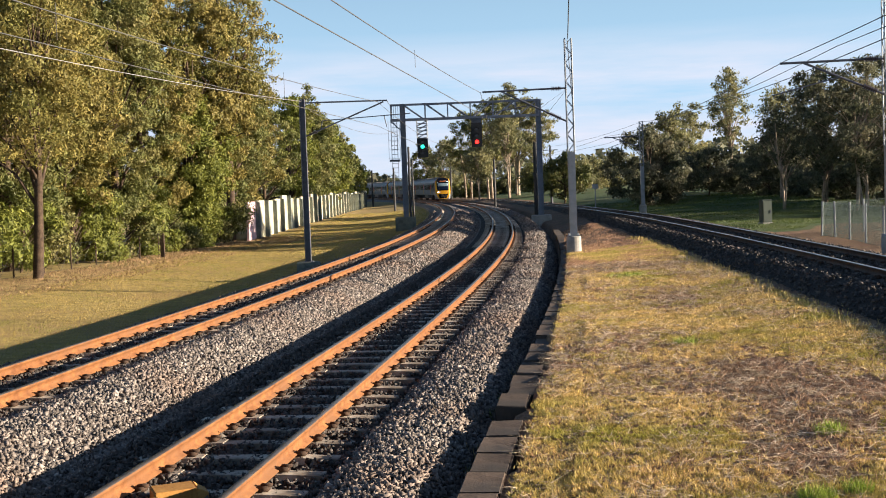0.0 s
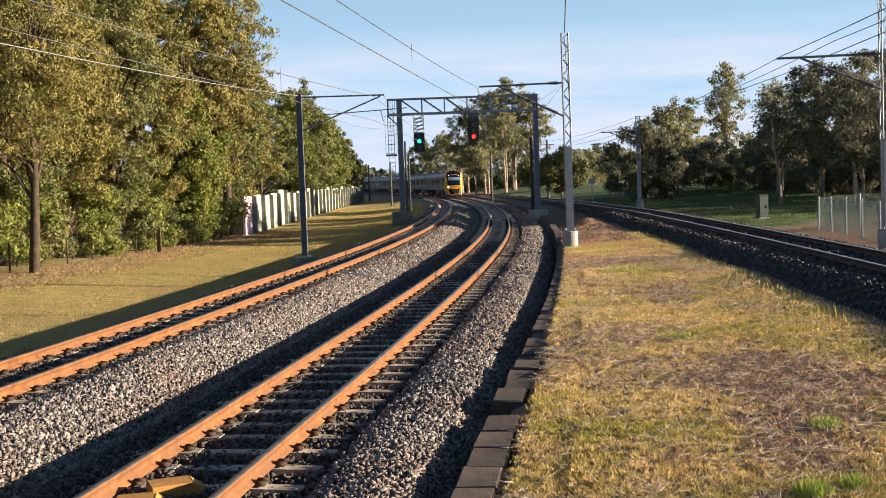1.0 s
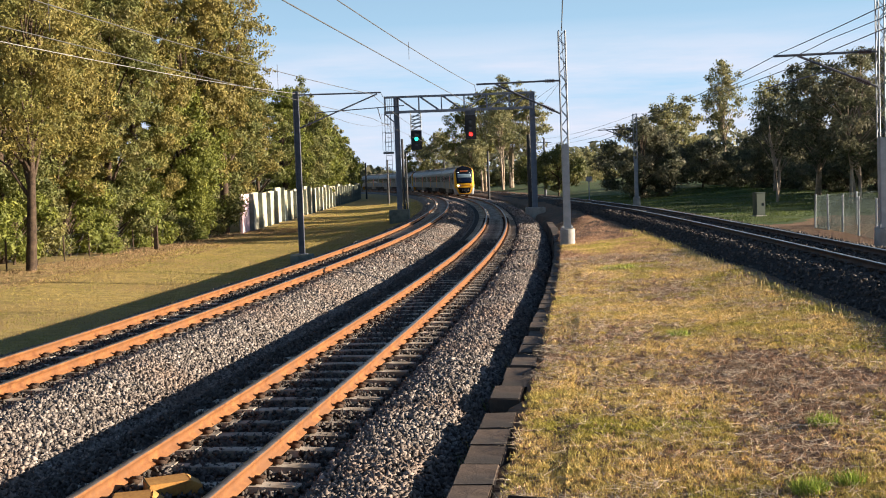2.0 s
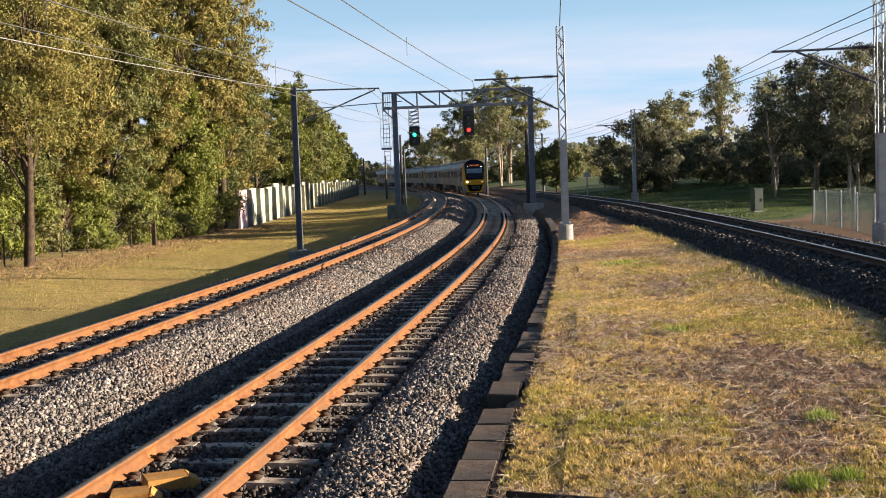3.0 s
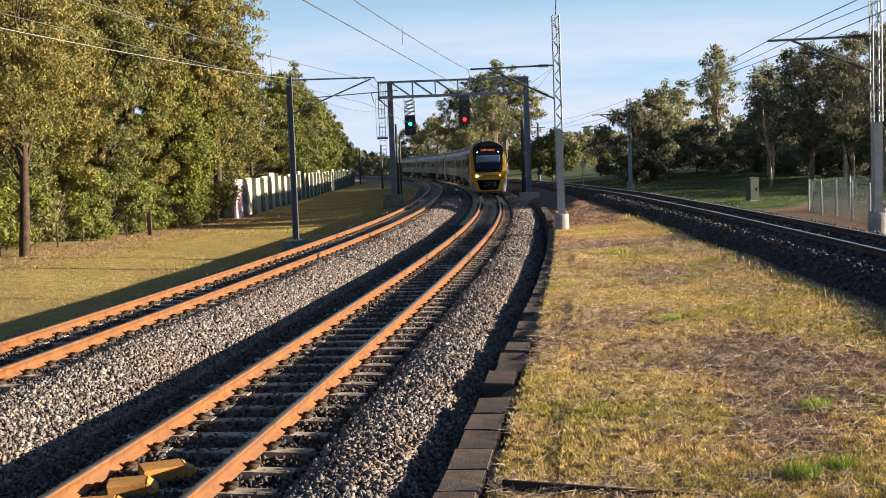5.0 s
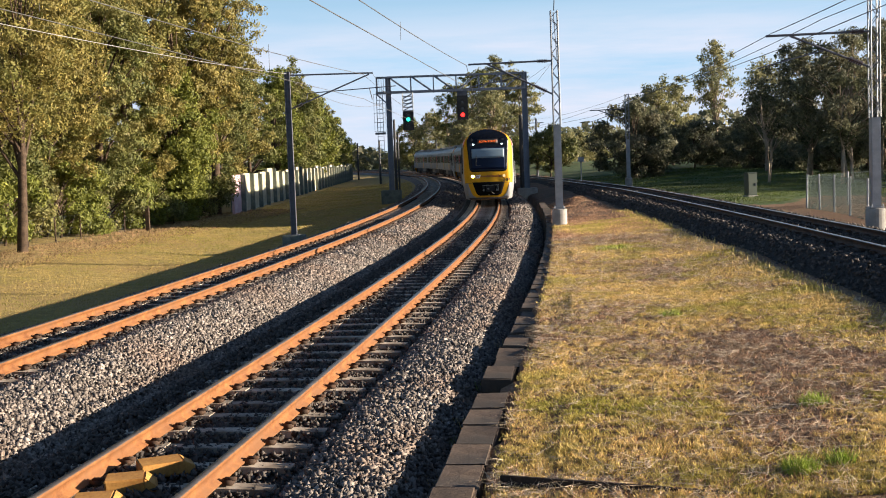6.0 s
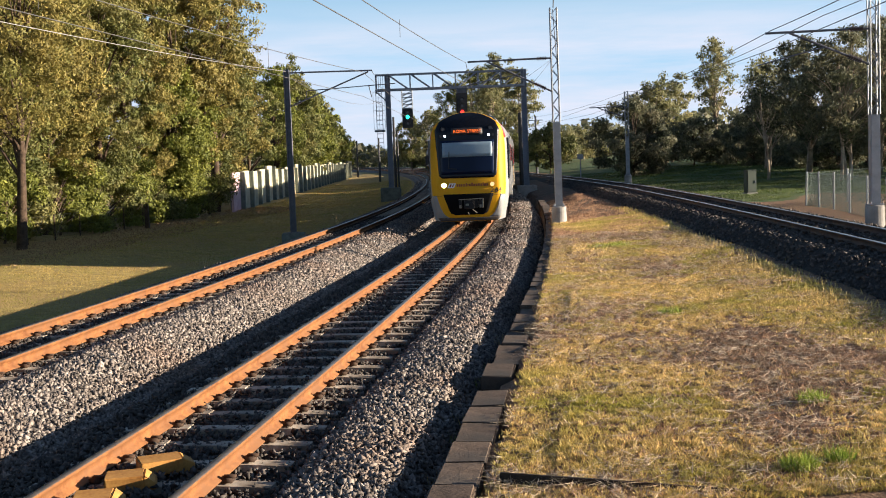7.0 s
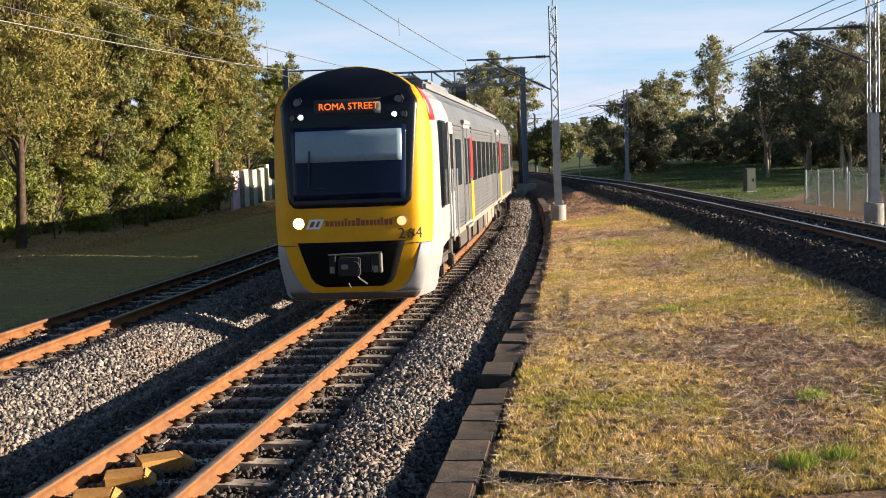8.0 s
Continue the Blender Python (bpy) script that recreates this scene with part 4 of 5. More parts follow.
def build_tree(x, y, h, rad, base, n_leaf, leaf, mat, seed, label, bark=None, clumps=60, clump=0.8, trunks=1, name="tree", z=None, squash=1.0, shell=0.55):
    """Tapered trunks, limbs to the clumps, and a crown of many small leaves with gaps."""
    r = np.random.default_rng(seed)
    z = gz(x, y) if z is None else z
    g = thing(name, label, "tree" if name == "tree" else "shrub", "trees" if name == "tree" else "shrubs", m=pose(x, y, z))
    mid, half = (h + base) / 2, (h - base) / 2
    d = r.normal(0, 1, (clumps, 3))
    d /= np.linalg.norm(d, axis=1)[:, None]
    k = r.random(clumps) ** (1 / 3) * (1 - shell) + shell
    taper = 1 - 0.35 * np.clip(d[:, 2], 0, 1)
    c = np.stack([d[:, 0] * rad * k * taper, d[:, 1] * rad * k * taper * squash, mid + d[:, 2] * half * k], 1)
    c += r.normal(0, rad * 0.12, c.shape)
    c[:, 2] = np.clip(c[:, 2], base * 0.8, h)
    size = clump * r.uniform(0.35, 1.45, clumps)
    vs, fs, off = [], [], 0
    for t in range(trunks):
        fx, fy = (r.normal(0, 0.3, 2) * (trunks > 1))
        lean = r.normal(0, 0.04 * h, 2) + np.array((fx, fy)) * 2
        tp = np.array([(fx + lean[0] * q * q + 0.12 * np.sin(5 * q + t), fy + lean[1] * q * q + 0.10 * np.cos(4 * q + seed), -0.3 + (h * 0.86) * q) for q in np.linspace(0, 1, 9)])
        r0 = 0.017 * h * (0.75 if trunks > 1 else 1)
        v, f = tube(tp, np.linspace(r0, 0.03, 9), 8)
        vs.append(v), fs.append(f + off)
        off += len(v)
        for cc in c[t::trunks][: 22 // trunks + 4]:
            q = np.clip((cc[2] / h) * 0.75, 0.22, 0.9)
            a = np.array([np.interp(q, np.linspace(0, 1, 9), tp[:, i]) for i in range(3)])
            m1 = a * 0.5 + cc * 0.5 + (0, 0, 0.12 * np.linalg.norm(cc - a)) + r.normal(0, 0.1, 3)
            rr = r0 * (1 - q) * 0.45 + 0.02
            v, f = tube([a, m1, cc], [rr, rr * 0.6, 0.012], 5)
            vs.append(v), fs.append(f + off)
            off += len(v)
    link("trunk", mesh_of("trunk", np.concatenate(vs), np.concatenate(fs), bark or M_BARK, True), g)
    w = size ** 2
    idx = r.choice(clumps, n_leaf, p=w / w.sum())
    o = r.normal(0, 1, (n_leaf, 3))
    o /= np.linalg.norm(o, axis=1)[:, None] + 1e-9
    p = c[idx] + o * (r.random(n_leaf) ** 0.5)[:, None] * size[idx][:, None] * (1.0, 1.0, 0.72)
    p[:, 2] = np.maximum(p[:, 2], 0.1)
    out = p - (0, 0, mid)
    out /= np.linalg.norm(out, axis=1)[:, None] + 1e-9
    face = 0.55 * o + 0.35 * out + r.normal(0, 0.5, (n_leaf, 3))
    a = np.cross(face, r.normal(0, 1, (n_leaf, 3))) + (0, 0, -0.25)
    a /= np.linalg.norm(a, axis=1)[:, None] + 1e-9
    b = np.cross(a, face)
    b /= np.linalg.norm(b, axis=1)[:, None] + 1e-9
    L = leaf * r.uniform(0.6, 1.4, (n_leaf, 1))
    q = np.stack([p - a * L, p + b * L * 0.8, p + a * L], 1).reshape(-1, 3)
    link("crown", mesh_of("crown", q, np.arange(3 * n_leaf).reshape(-1, 3), mat), g)
    return g


OLIVE, GOLD, GREEN, DARK, GUM = M_LEAF, M_LEAFGOLD, M_LEAFGREEN, M_LEAFDARK, M_LEAFGUM
LEFT = "tall dense gum tree with sunlit olive foliage behind the verge"
for k, (x, y, h, rad, base, n, mat) in enumerate((
        (-16.6, 46.6, 13.0, 2.6, 4.2, 15000, GOLD), (-21.5, 47.0, 15.0, 3.4, 1.5, 22000, OLIVE), (-19.6, 51.5, 15.5, 3.0, 1.2, 26000, OLIVE), (-18.6, 56.0, 15.0, 3.0, 1.4, 26000, GOLD),
        (-17.4, 60.5, 15.5, 3.0, 1.0, 26000, OLIVE), (-17.2, 65.5, 16.5, 3.2, 1.0, 26000, GOLD), (-15.7, 70.0, 9.0, 2.3, 0.3, 22000, GREEN), (-16.0, 73.0, 18.0, 3.7, 1.5, 30000, GOLD),
        (-22.5, 58.0, 17.0, 3.8, 2.0, 18000, OLIVE), (-21.5, 68.0, 18.0, 4.0, 2.0, 18000, GOLD), (-15.6, 80.0, 16.5, 3.2, 1.5, 20000, OLIVE), (-16.6, 88.0, 13.4, 3.0, 1.5, 14000, GOLD),
        (-17.0, 97.0, 12.0, 3.0, 1.5, 12000, GOLD), (-17.4, 108.0, 12.5, 3.2, 1.5, 11000, OLIVE), (-16.6, 120.0, 12.4, 3.2, 1.2, 11000, GREEN), (-16.6, 132.0, 13.2, 3.0, 1.4, 10000, OLIVE),
        (-17.2, 146.0, 13.4, 3.2, 1.2, 10000, OLIVE), (-17.4, 160.0, 13.0, 3.2, 1.0, 9000, GREEN), (-17.7, 176.0, 12.6, 3.2, 1.0, 8000, OLIVE), (-18.2, 192.0, 11.6, 3.2, 0.8, 7000, GREEN), (-18.8, 208.0, 10.2, 3.0, 0.8, 6000, OLIVE), (-19.5, 224.0, 8.6, 3.0, 0.8, 6000, GREEN), (-14.6, 77.0, 19.5, 3.3, 6.0, 16000, GOLD), (-15.4, 126.0, 14.0, 2.3, 2.5, 8000, OLIVE), (-26.0, 85.0, 17.0, 4.2, 2.0, 12000, OLIVE), (-24.5, 110.0, 13.0, 4.2, 2.0, 9000, OLIVE))):
    build_tree(x, y, h, rad, base, int(n * (2.15 if y < 74 else 1.4)), 0.034 + 0.00095 * y, mat, 100 + k, LEFT if y < 78 else "gum tree in sun behind the cream panel wall", clumps=380 if y < 82 else 150, clump=0.52 if y < 82 else 0.66, shell=0.3)
for k in range(16):
    y = 39 + k * 2.3
    x = -18.7 + (y - 42) * 0.145 - random.uniform(0.3, 1.4)
    build_tree(x, y, random.uniform(1.8, 3.8), random.uniform(1.3, 1.9), 0.1, 7000, 0.092, GREEN if k % 3 else OLIVE, 200 + k, "leafy green shrub along the old fence", clumps=26, clump=0.6, name="shrub")

RIGHT = "dark gum tree against the light on the green bank"
for k, (x, y, h, rad, base, n, mat, bark, tr) in enumerate((
        (22.5, 66.0, 8.3, 3.2, 2.4, 11000, DARK, M_PALEBARK, 3), (26.5, 72.0, 9.2, 3.6, 2.2, 12000, DARK, M_PALEBARK, 3), (24.6, 80.0, 9.0, 3.0, 2.4, 9000, DARK, M_PALEBARK, 2), (30.0, 78.0, 9.2, 3.6, 1.5, 11000, DARK, M_PALEBARK, 2),
        (25.2, 92.0, 8.8, 1.5, 4.4, 2200, GUM, M_PALEBARK, 1), (27.4, 118.0, 12.0, 1.9, 5.0, 3600, GUM, M_PALEBARK, 1), (22.0, 122.0, 8.6, 2.6, 1.6, 6500, GUM, M_PALEBARK, 2), (25.2, 128.0, 9.6, 2.2, 2.5, 4500, GUM, M_PALEBARK, 2),
        (15.8, 98.0, 6.2, 3.3, 0.4, 13000, DARK, M_BARK, 2), (18.6, 103.0, 5.6, 2.8, 0.4, 9000, DARK, M_BARK, 2), (11.8, 128.0, 5.4, 2.6, 0.5, 6000, OLIVE, M_BARK, 1), (23.0, 108.0, 4.4, 2.6, 0.3, 7000, DARK, M_BARK, 1),
        (28.0, 100.0, 5.5, 3.2, 0.3, 8000, DARK, M_BARK, 1), (33.0, 92.0, 8.0, 3.6, 0.6, 9000, DARK, M_BARK, 1), (36.0, 84.0, 9.5, 4.0, 0.8, 9000, DARK, M_BARK, 1), (20.5, 74.0, 6.4, 1.6, 2.6, 2600, DARK, M_PALEBARK, 2),
        (33.0, 68.0, 7.6, 4.0, 0.8, 9000, DARK, M_BARK, 2), (38.0, 74.0, 8.6, 4.4, 0.8, 9000, DARK, M_BARK, 1), (41.0, 90.0, 9.6, 4.6, 0.6, 9000, DARK, M_BARK, 1), (38.0, 102.0, 9.0, 4.6, 0.6, 8000, DARK, M_BARK, 1),
        (34.0, 112.0, 5.2, 3.6, 0.5, 8000, DARK, M_BARK, 1), (31.0, 124.0, 4.2, 3.2, 0.5, 7000, DARK, M_BARK, 1),
        (45.0, 66.0, 10.0, 5.0, 0.6, 5000, DARK, M_BARK, 1), (48.0, 78.0, 10.5, 5.5, 0.6, 5000, DARK, M_BARK, 1),
        (50.0, 92.0, 11.0, 5.5, 0.6, 5000, DARK, M_BARK, 1), (47.0, 106.0, 11.0, 5.5, 0.6, 5000, DARK, M_BARK, 1), (44.0, 120.0, 9.0, 5.0, 0.6, 5000, DARK, M_BARK, 1), (40.0, 136.0, 6.0, 4.0, 0.6, 5000, DARK, M_BARK, 1))):
    build_tree(x, y, h, rad, base, int(n * 1.3), 0.045 + 0.00085 * y, mat, 300 + k, RIGHT if mat is DARK else "slender gum tree in sunlight beyond the green bank", bark, clumps=130 if base > 1.3 else 80, clump=0.52 if base > 1.3 else 0.72, trunks=tr, shell=0.3)
for k in range(11):
    y = 62 + k * 5.5
    x = 31.5 - 0.10 * (y - 60) + random.uniform(-1.0, 1.0)
    build_tree(x, y, random.uniform(1.8, 3.4), random.uniform(2.0, 2.8), 0.05, 4500, 0.14, DARK, 260 + k, "dark shaded shrub below the gum trees", clumps=26, clump=0.7, name="shrub")
MID = "tall pale-trunked gum tree beyond the gantry"
for k, (x, y, h, rad, base, n, tr) in enumerate((
        (6.2, 198, 17.0, 4.0, 5.5, 8500, 2), (10.5, 202, 18.8, 4.2, 6.0, 9000, 2), (13.8, 200, 16.2, 3.4, 5.0, 6500, 2), (2.6, 207, 15.2, 3.6, 4.0, 7000, 2), (-1.5, 225, 11.5, 3.8, 2.0, 7000, 1), (8.4, 188, 13.5, 2.8, 6.5, 3500, 2),
        (-5.5, 232, 12.0, 3.0, 2.0, 6000, 1), (18.4, 178, 4.6, 2.5, 0.8, 4500, 1), (21.8, 182, 4.6, 3.0, 0.8, 4500, 1), (12.5, 184, 4.8, 2.2, 0.8, 3500, 1), (-12.0, 335, 6.0, 4.4, 0.6, 3000, 1), (-19.0, 350, 6.5, 5.0, 0.6, 3000, 1), (-26.0, 368, 7.0, 5.4, 0.6, 3000, 1), (3.8, 186, 9.0, 2.4, 3.0, 4000, 1))):
    build_tree(x, y, h, rad, base, int(n * 1.25), 0.20, GUM if k % 3 else OLIVE, 400 + k, MID, M_PALEBARK, clumps=150, clump=0.72, trunks=tr + 1, shell=0.3)


for k in range(10):
    x, y = -3.0 + 3.6 * k + random.uniform(-0.8, 0.8), 226 + random.uniform(-6, 10)
    build_tree(x, y, random.uniform(2.6, 4.4), random.uniform(2.8, 3.6), 0.05, 2600, 0.25, OLIVE if k % 2 else GUM, 460 + k, "low scrub below the pale gum trees", clumps=30, clump=0.9, name="shrub")


def far_woods():
    r = np.random.default_rng(77)
    n = 36000
    a = np.concatenate([r.uniform(-0.9, 0.9, n * 2 // 3), r.uniform(0, 6.283, n // 3)])
    d = r.uniform(330, 420, len(a))
    hh = 7 + 5 * np.sin(a * 23) * np.sin(a * 9.1 + 2) + 3 * np.sin(a * 61)
    hh = np.where(a < -0.02, hh * 0.7 + 4, hh + 2)
    p = np.stack([d * np.sin(a), d * np.cos(a), -0.5 + hh * r.random(len(a)) ** 0.7], 1)
    m = len(a)
    u = r.normal(0, 1, (m, 3))
    u /= np.linalg.norm(u, axis=1)[:, None]
    w = np.cross(u, r.normal(0, 1, (m, 3)))
    w /= np.linalg.norm(w, axis=1)[:, None]
    L = r.uniform(0.6, 1.5, (m, 1))
    q = np.stack([p - u * L, p + w * L * 0.6, p + u * L, p - w * L * 0.6], 1).reshape(-1, 3)
    tagged(link("far_woods", mesh_of("far_woods", q, np.arange(4 * m).reshape(-1, 4), M_LEAFDARK)), "distant belt of dark woodland", "woods", kind="stuff")


far_woods()


# ---- the train ----
M_YELLOW = material("yellow train paint", (0.60, 0.295, 0.010), (0.70, 0.355, 0.016), 1.5, 30, 0.5, 0, 0.02, 0.002, spec=0.12, third=(0.66, 0.33, 0.02), s3=2.0)
M_WHITE = plain("white train paint", (0.27, 0.268, 0.265), 0.5, 0.0, 0.3)
M_SILVER = material("brushed stainless body", (0.112, 0.111, 0.112), (0.185, 0.183, 0.183), 1.2, 40, 0.45, 0.35, 0.05, 0.003)
M_ROOF = plain("grey train roof", (0.17, 0.172, 0.175), 0.6)
M_MASK = plain("black glossy mask", (0.006, 0.007, 0.011), 0.25, 0.0, 0.25)
M_GLASS = plain("dark windscreen glass", (0.005, 0.010, 0.030), 0.12, 0.0, 0.14)
M_SKYREFLECT = plain("sky reflection colour", (0.19, 0.265, 0.325), 0.3, 0.0, 0.25)
M_SIDEGLASS = plain("dark side window glass", (0.02, 0.024, 0.03), 0.08)
M_UNDER = plain("dirty underframe", (0.07, 0.055, 0.045), 0.8)
M_TAN = plain("dusty tan underfloor case", (0.24, 0.19, 0.145), 0.8)
M_SILL = plain("dust-stained silver sill", (0.23, 0.195, 0.155), 0.6)
M_REDPAINT = plain("red paint", (0.55, 0.03, 0.03), 0.35)
M_MAROON = plain("maroon lettering", (0.26, 0.06, 0.02), 0.5)
M_EMBLEM = plain("white emblem paint", (0.75, 0.74, 0.74), 0.5)
M_CORNER = plain("dusty grey-white paint", (0.27, 0.268, 0.262), 0.5)
M_HEADLAMP = glowing("headlamp", (1.0, 0.93, 0.80), 30.0)
M_WARMLAMP = glowing("dim headlamp", (1.0, 0.60, 0.26), 0.45)
M_MARKER = glowing("marker lamp", (0.85, 0.92, 1.0), 3.5)
M_AMBER = glowing("amber display", (1.0, 0.17, 0.02), 0.5)
M_RECESS = plain("black for recess shade", (0.006, 0.006, 0.006), 0.9, 0.0, 0.1)
M_NEARBLACK = plain("near-black steel", (0.011, 0.0105, 0.010), 0.8)
M_PALESTEEL = plain("worn pale steel", (0.19, 0.185, 0.155), 0.5, 0.3)
CAR_L = 24.1

WZ = (0.26, 0.32, 0.6, 1.0, 1.5, 2.4, 2.9, 3.25, 3.5, 3.68, 3.82, 3.90)
WW = (0.94, 1.02, 1.13, 1.215, 1.25, 1.26, 1.245, 1.19, 1.06, 0.82, 0.52, 0.10)


def half_w(z):
    return np.interp(z, WZ, WW)


def nose_y(x, z):
    a = np.abs(x) / 1.28
    y = 0.14 * a ** 2 + 0.34 * (np.clip(a - 0.76, 0, 1) / 0.24) ** 2
    y = y + np.clip(z - 1.7, 0, 9) * 0.13 + np.clip(z - 3.2, 0, 9) ** 2 * 1.2 + np.clip(0.95 - z, 0, 9) * 0.22
    return y


def patch(zs, lo, hi, lift, nx=13, depth=0.04):
    """A panel that follows the nose: for each height z the span from lo(z) to hi(z), lifted off the nose and folded back at its rim."""
    bm = bmesh.new()
    rows = []
    for z in zs:
        xs = np.linspace(lo(z), hi(z), nx)
        rows.append([bm.verts.new((x, float(nose_y(x, z)) - lift, z)) for x in xs])
    for r0, r1 in zip(rows[:-1], rows[1:]):
        for i in range(nx - 1):
            bm.faces.new((r0[i], r0[i + 1], r1[i + 1], r1[i]))
    rim = [e for e in bm.edges if e.is_boundary]
    ext = bmesh.ops.extrude_edge_only(bm, edges=rim)
    for v in ext["geom"]:
        if isinstance(v, bmesh.types.BMVert):
            v.co.y += depth
    bmesh.ops.recalc_face_normals(bm, faces=bm.faces[:])
    return bm


def sym(f):
    return (lambda z: -f(z)), f


def text_part(name, body, size, mat, parent, m, label):
    cu = bpy.data.curves.new(name, "FONT")
    cu.body, cu.size, cu.align_x, cu.align_y, cu.extrude = body, size, "CENTER", "CENTER", 0.004
    tmp = new(name, cu)
    bpy.context.view_layer.update()
    me = bpy.data.meshes.new_from_object(tmp.evaluated_get(bpy.context.evaluated_depsgraph_get()))
    bpy.data.objects.remove(tmp)
    me.materials.clear()
    me.materials.append(mat)
    return link(name, me, parent, m, label)


BODY = [(1.32, 1.02), (1.35, 1.12), (1.36, 1.35), (1.36, 2.85), (1.33, 3.1), (1.22, 3.36), (1.0, 3.54), (0.6, 3.68), (0.0, 3.74)]


def shell(y0, y1, mat, n=2):
    pr = BODY + [(-x, z) for x, z in BODY[-2::-1]]
    v = [(x, y, z) for y in np.linspace(y0, y1, n) for x, z in pr]
    k = len(pr)
    f = [(a * k + i, a * k + i + 1, (a + 1) * k + i + 1, (a + 1) * k + i) for a in range(n - 1) for i in range(k - 1)]
    f += [(a * k + k - 1, a * k, (a + 1) * k, (a + 1) * k + k - 1) for a in range(n - 1)]
    bm = bmesh.new()
    vs = [bm.verts.new(p) for p in v]
    for q in f:
        bm.faces.new([vs[i] for i in q])
    bm.faces.new(vs[:k][::-1])
    bm.faces.new(vs[-k:])
    bmesh.ops.recalc_face_normals(bm, faces=bm.faces[:])
    return bm


def bogie(parent, y):
    bm = bmesh.new()
    for s in (-1, 1):
        box(bm, s * 0.92, s * 1.02, y - 1.55, y + 1.55, 0.42, 0.60, bevel=0.03)
        for q in (-0.95, 0.95):
            box(bm, s * 0.98, s * 1.12, y + q - 0.16, y + q + 0.16, 0.30, 0.56, bevel=0.03)
            rod(bm, (s * 1.0, y + q + 0.3, 0.5), (s * 1.0, y + q + 0.3, 1.0), 0.07)
    box(bm, -0.95, 0.95, y - 0.25, y + 0.25, 0.45, 1.0)
    b = part("bogie", bm, M_UNDER, parent, "dusty bogie frame")
    for q in (-0.95, 0.95):
        for s in (-1, 1):
            bm = rodm((s * 0.50, y + q, 0.42), (s * 0.53, y + q, 0.42), 0.445, n=28)
            rod(bm, (s * 0.53, y + q, 0.42), (s * 0.64, y + q, 0.42), 0.42, n=28)
            part("wheel", bm, M_CLIP, b)
        part("axle", rodm((-0.6, y + q, 0.42), (0.6, y + q, 0.42), 0.08), M_CLIP, b)


def windows_and_doors(car, y0, doors, first):
    for s in (-1, 1):
        x0, x1 = s * 1.352, s * 1.372
        for d in doors:
            frame_bm = boxm(x0, s * 1.376, d - 0.72, d + 0.72, 1.06, 3.02, bevel=0.01)
            dr = part("door", frame_bm, M_WHITE, car, "white sliding passenger door")
            for q in (-0.34, 0.34):
                part("door_leaf", boxm(s * 1.37, s * 1.383, d + q - 0.31, d + q + 0.31, 1.12, 2.95, bevel=0.008), M_SILVER, dr)
                part("door_window", boxm(s * 1.38, s * 1.388, d + q - 0.2, d + q + 0.2, 1.85, 2.75, bevel=0.008), M_SIDEGLASS, dr)
            part("door_edge", boxm(s * 1.37, s * 1.39, d + 0.72, d + 1.32, 1.11, 1.88), M_YELLOW, dr, "yellow panel beside the door")
            part("door_edge", boxm(s * 1.37, s * 1.39, d + 0.74, d + 1.28, 1.95, 2.78), M_REDPAINT, dr, "red panel beside the door")
            part("door_header", boxm(s * 1.34, s * 1.40, d - 0.74, d + 0.74, 3.02, 3.10, bevel=0.01), M_WHITE, dr)
            part("step", boxm(s * 1.30, s * 1.42, d - 0.7, d + 0.7, 1.0, 1.06), M_SILL, dr)
        edges = [y0] + [e for d in doors for e in (d - 0.8, d + 1.36)] + [CAR_L - 0.8]
        for a, b in zip(edges[::2], edges[1::2]):
            n = max(0, int((b - a) / 1.35))
            for k in range(n):
                c = a + (k + 0.5) * (b - a) / n
                part("side_window", boxm(x0, s * 1.369, c - 0.56, c + 0.56, 1.88, 2.72, bevel=0.01), M_SIDEGLASS, car)
        if first:
            for z in list(np.arange(1.15, 1.84, 0.082)) + [2.80, 2.88, 2.96]:
                for a, b in zip(edges[::2], edges[1::2]):
                    part("rib", boxm(s * 1.335, s * 1.371, a, b, z, z + 0.038), M_SILVER, car)


def underframe(car):
    rng = random.Random(6)
    y = 6.3
    while y < 17.5:
        L = rng.uniform(0.8, 2.0)
        part("equipment_box", boxm(-1.12, 1.12, y, y + L, rng.uniform(0.36, 0.55), 1.01, bevel=0.02), M_UNDER if rng.random() < 0.6 else M_TAN, car)
        y += L + rng.uniform(0.2, 0.6)
    # added box that stops sunlight passing below the car, to fill its shadow
    part("underfloor_light_block", boxm(-0.62, 0.62, 1.2, CAR_L - 0.6, 0.36, 1.015, bevel=0.02), M_NEARBLACK, car, "added dark box blocking light under the floor")
    bogie(car, 3.9)
    bogie(car, 20.1)


def side_point(s, z, q):
    """A point of the cab's side: q runs from the nose's edge (0) back to the body (1)."""
    w = float(half_w(z))
    e = float(nose_y(w, z))
    pz = np.interp(z, [0.26] + [p[1] for p in BODY[:-1]] + [3.90], [1.2] + [p[0] for p in BODY[:-1]] + [0.10])
    return Vector((s * (w + (pz - w) * math.sin(math.pi / 2 * min(1, q * 1.6))), e + (2.5 - e) * q, z))


def side_patch(s, zs, qs):
    bm = bmesh.new()
    rows = [[bm.verts.new(side_point(s, z, q) + Vector((s * 0.010, -0.004, 0.004))) for q in qs] for z in zs]
    for r0, r1 in zip(rows[:-1], rows[1:]):
        for i in range(len(qs) - 1):
            bm.faces.new((r0[i], r0[i + 1], r1[i + 1], r1[i]))
    bmesh.ops.recalc_face_normals(bm, faces=bm.faces[:])
    bmesh.ops.solidify(bm, geom=bm.faces[:], thickness=0.006)
    return bm


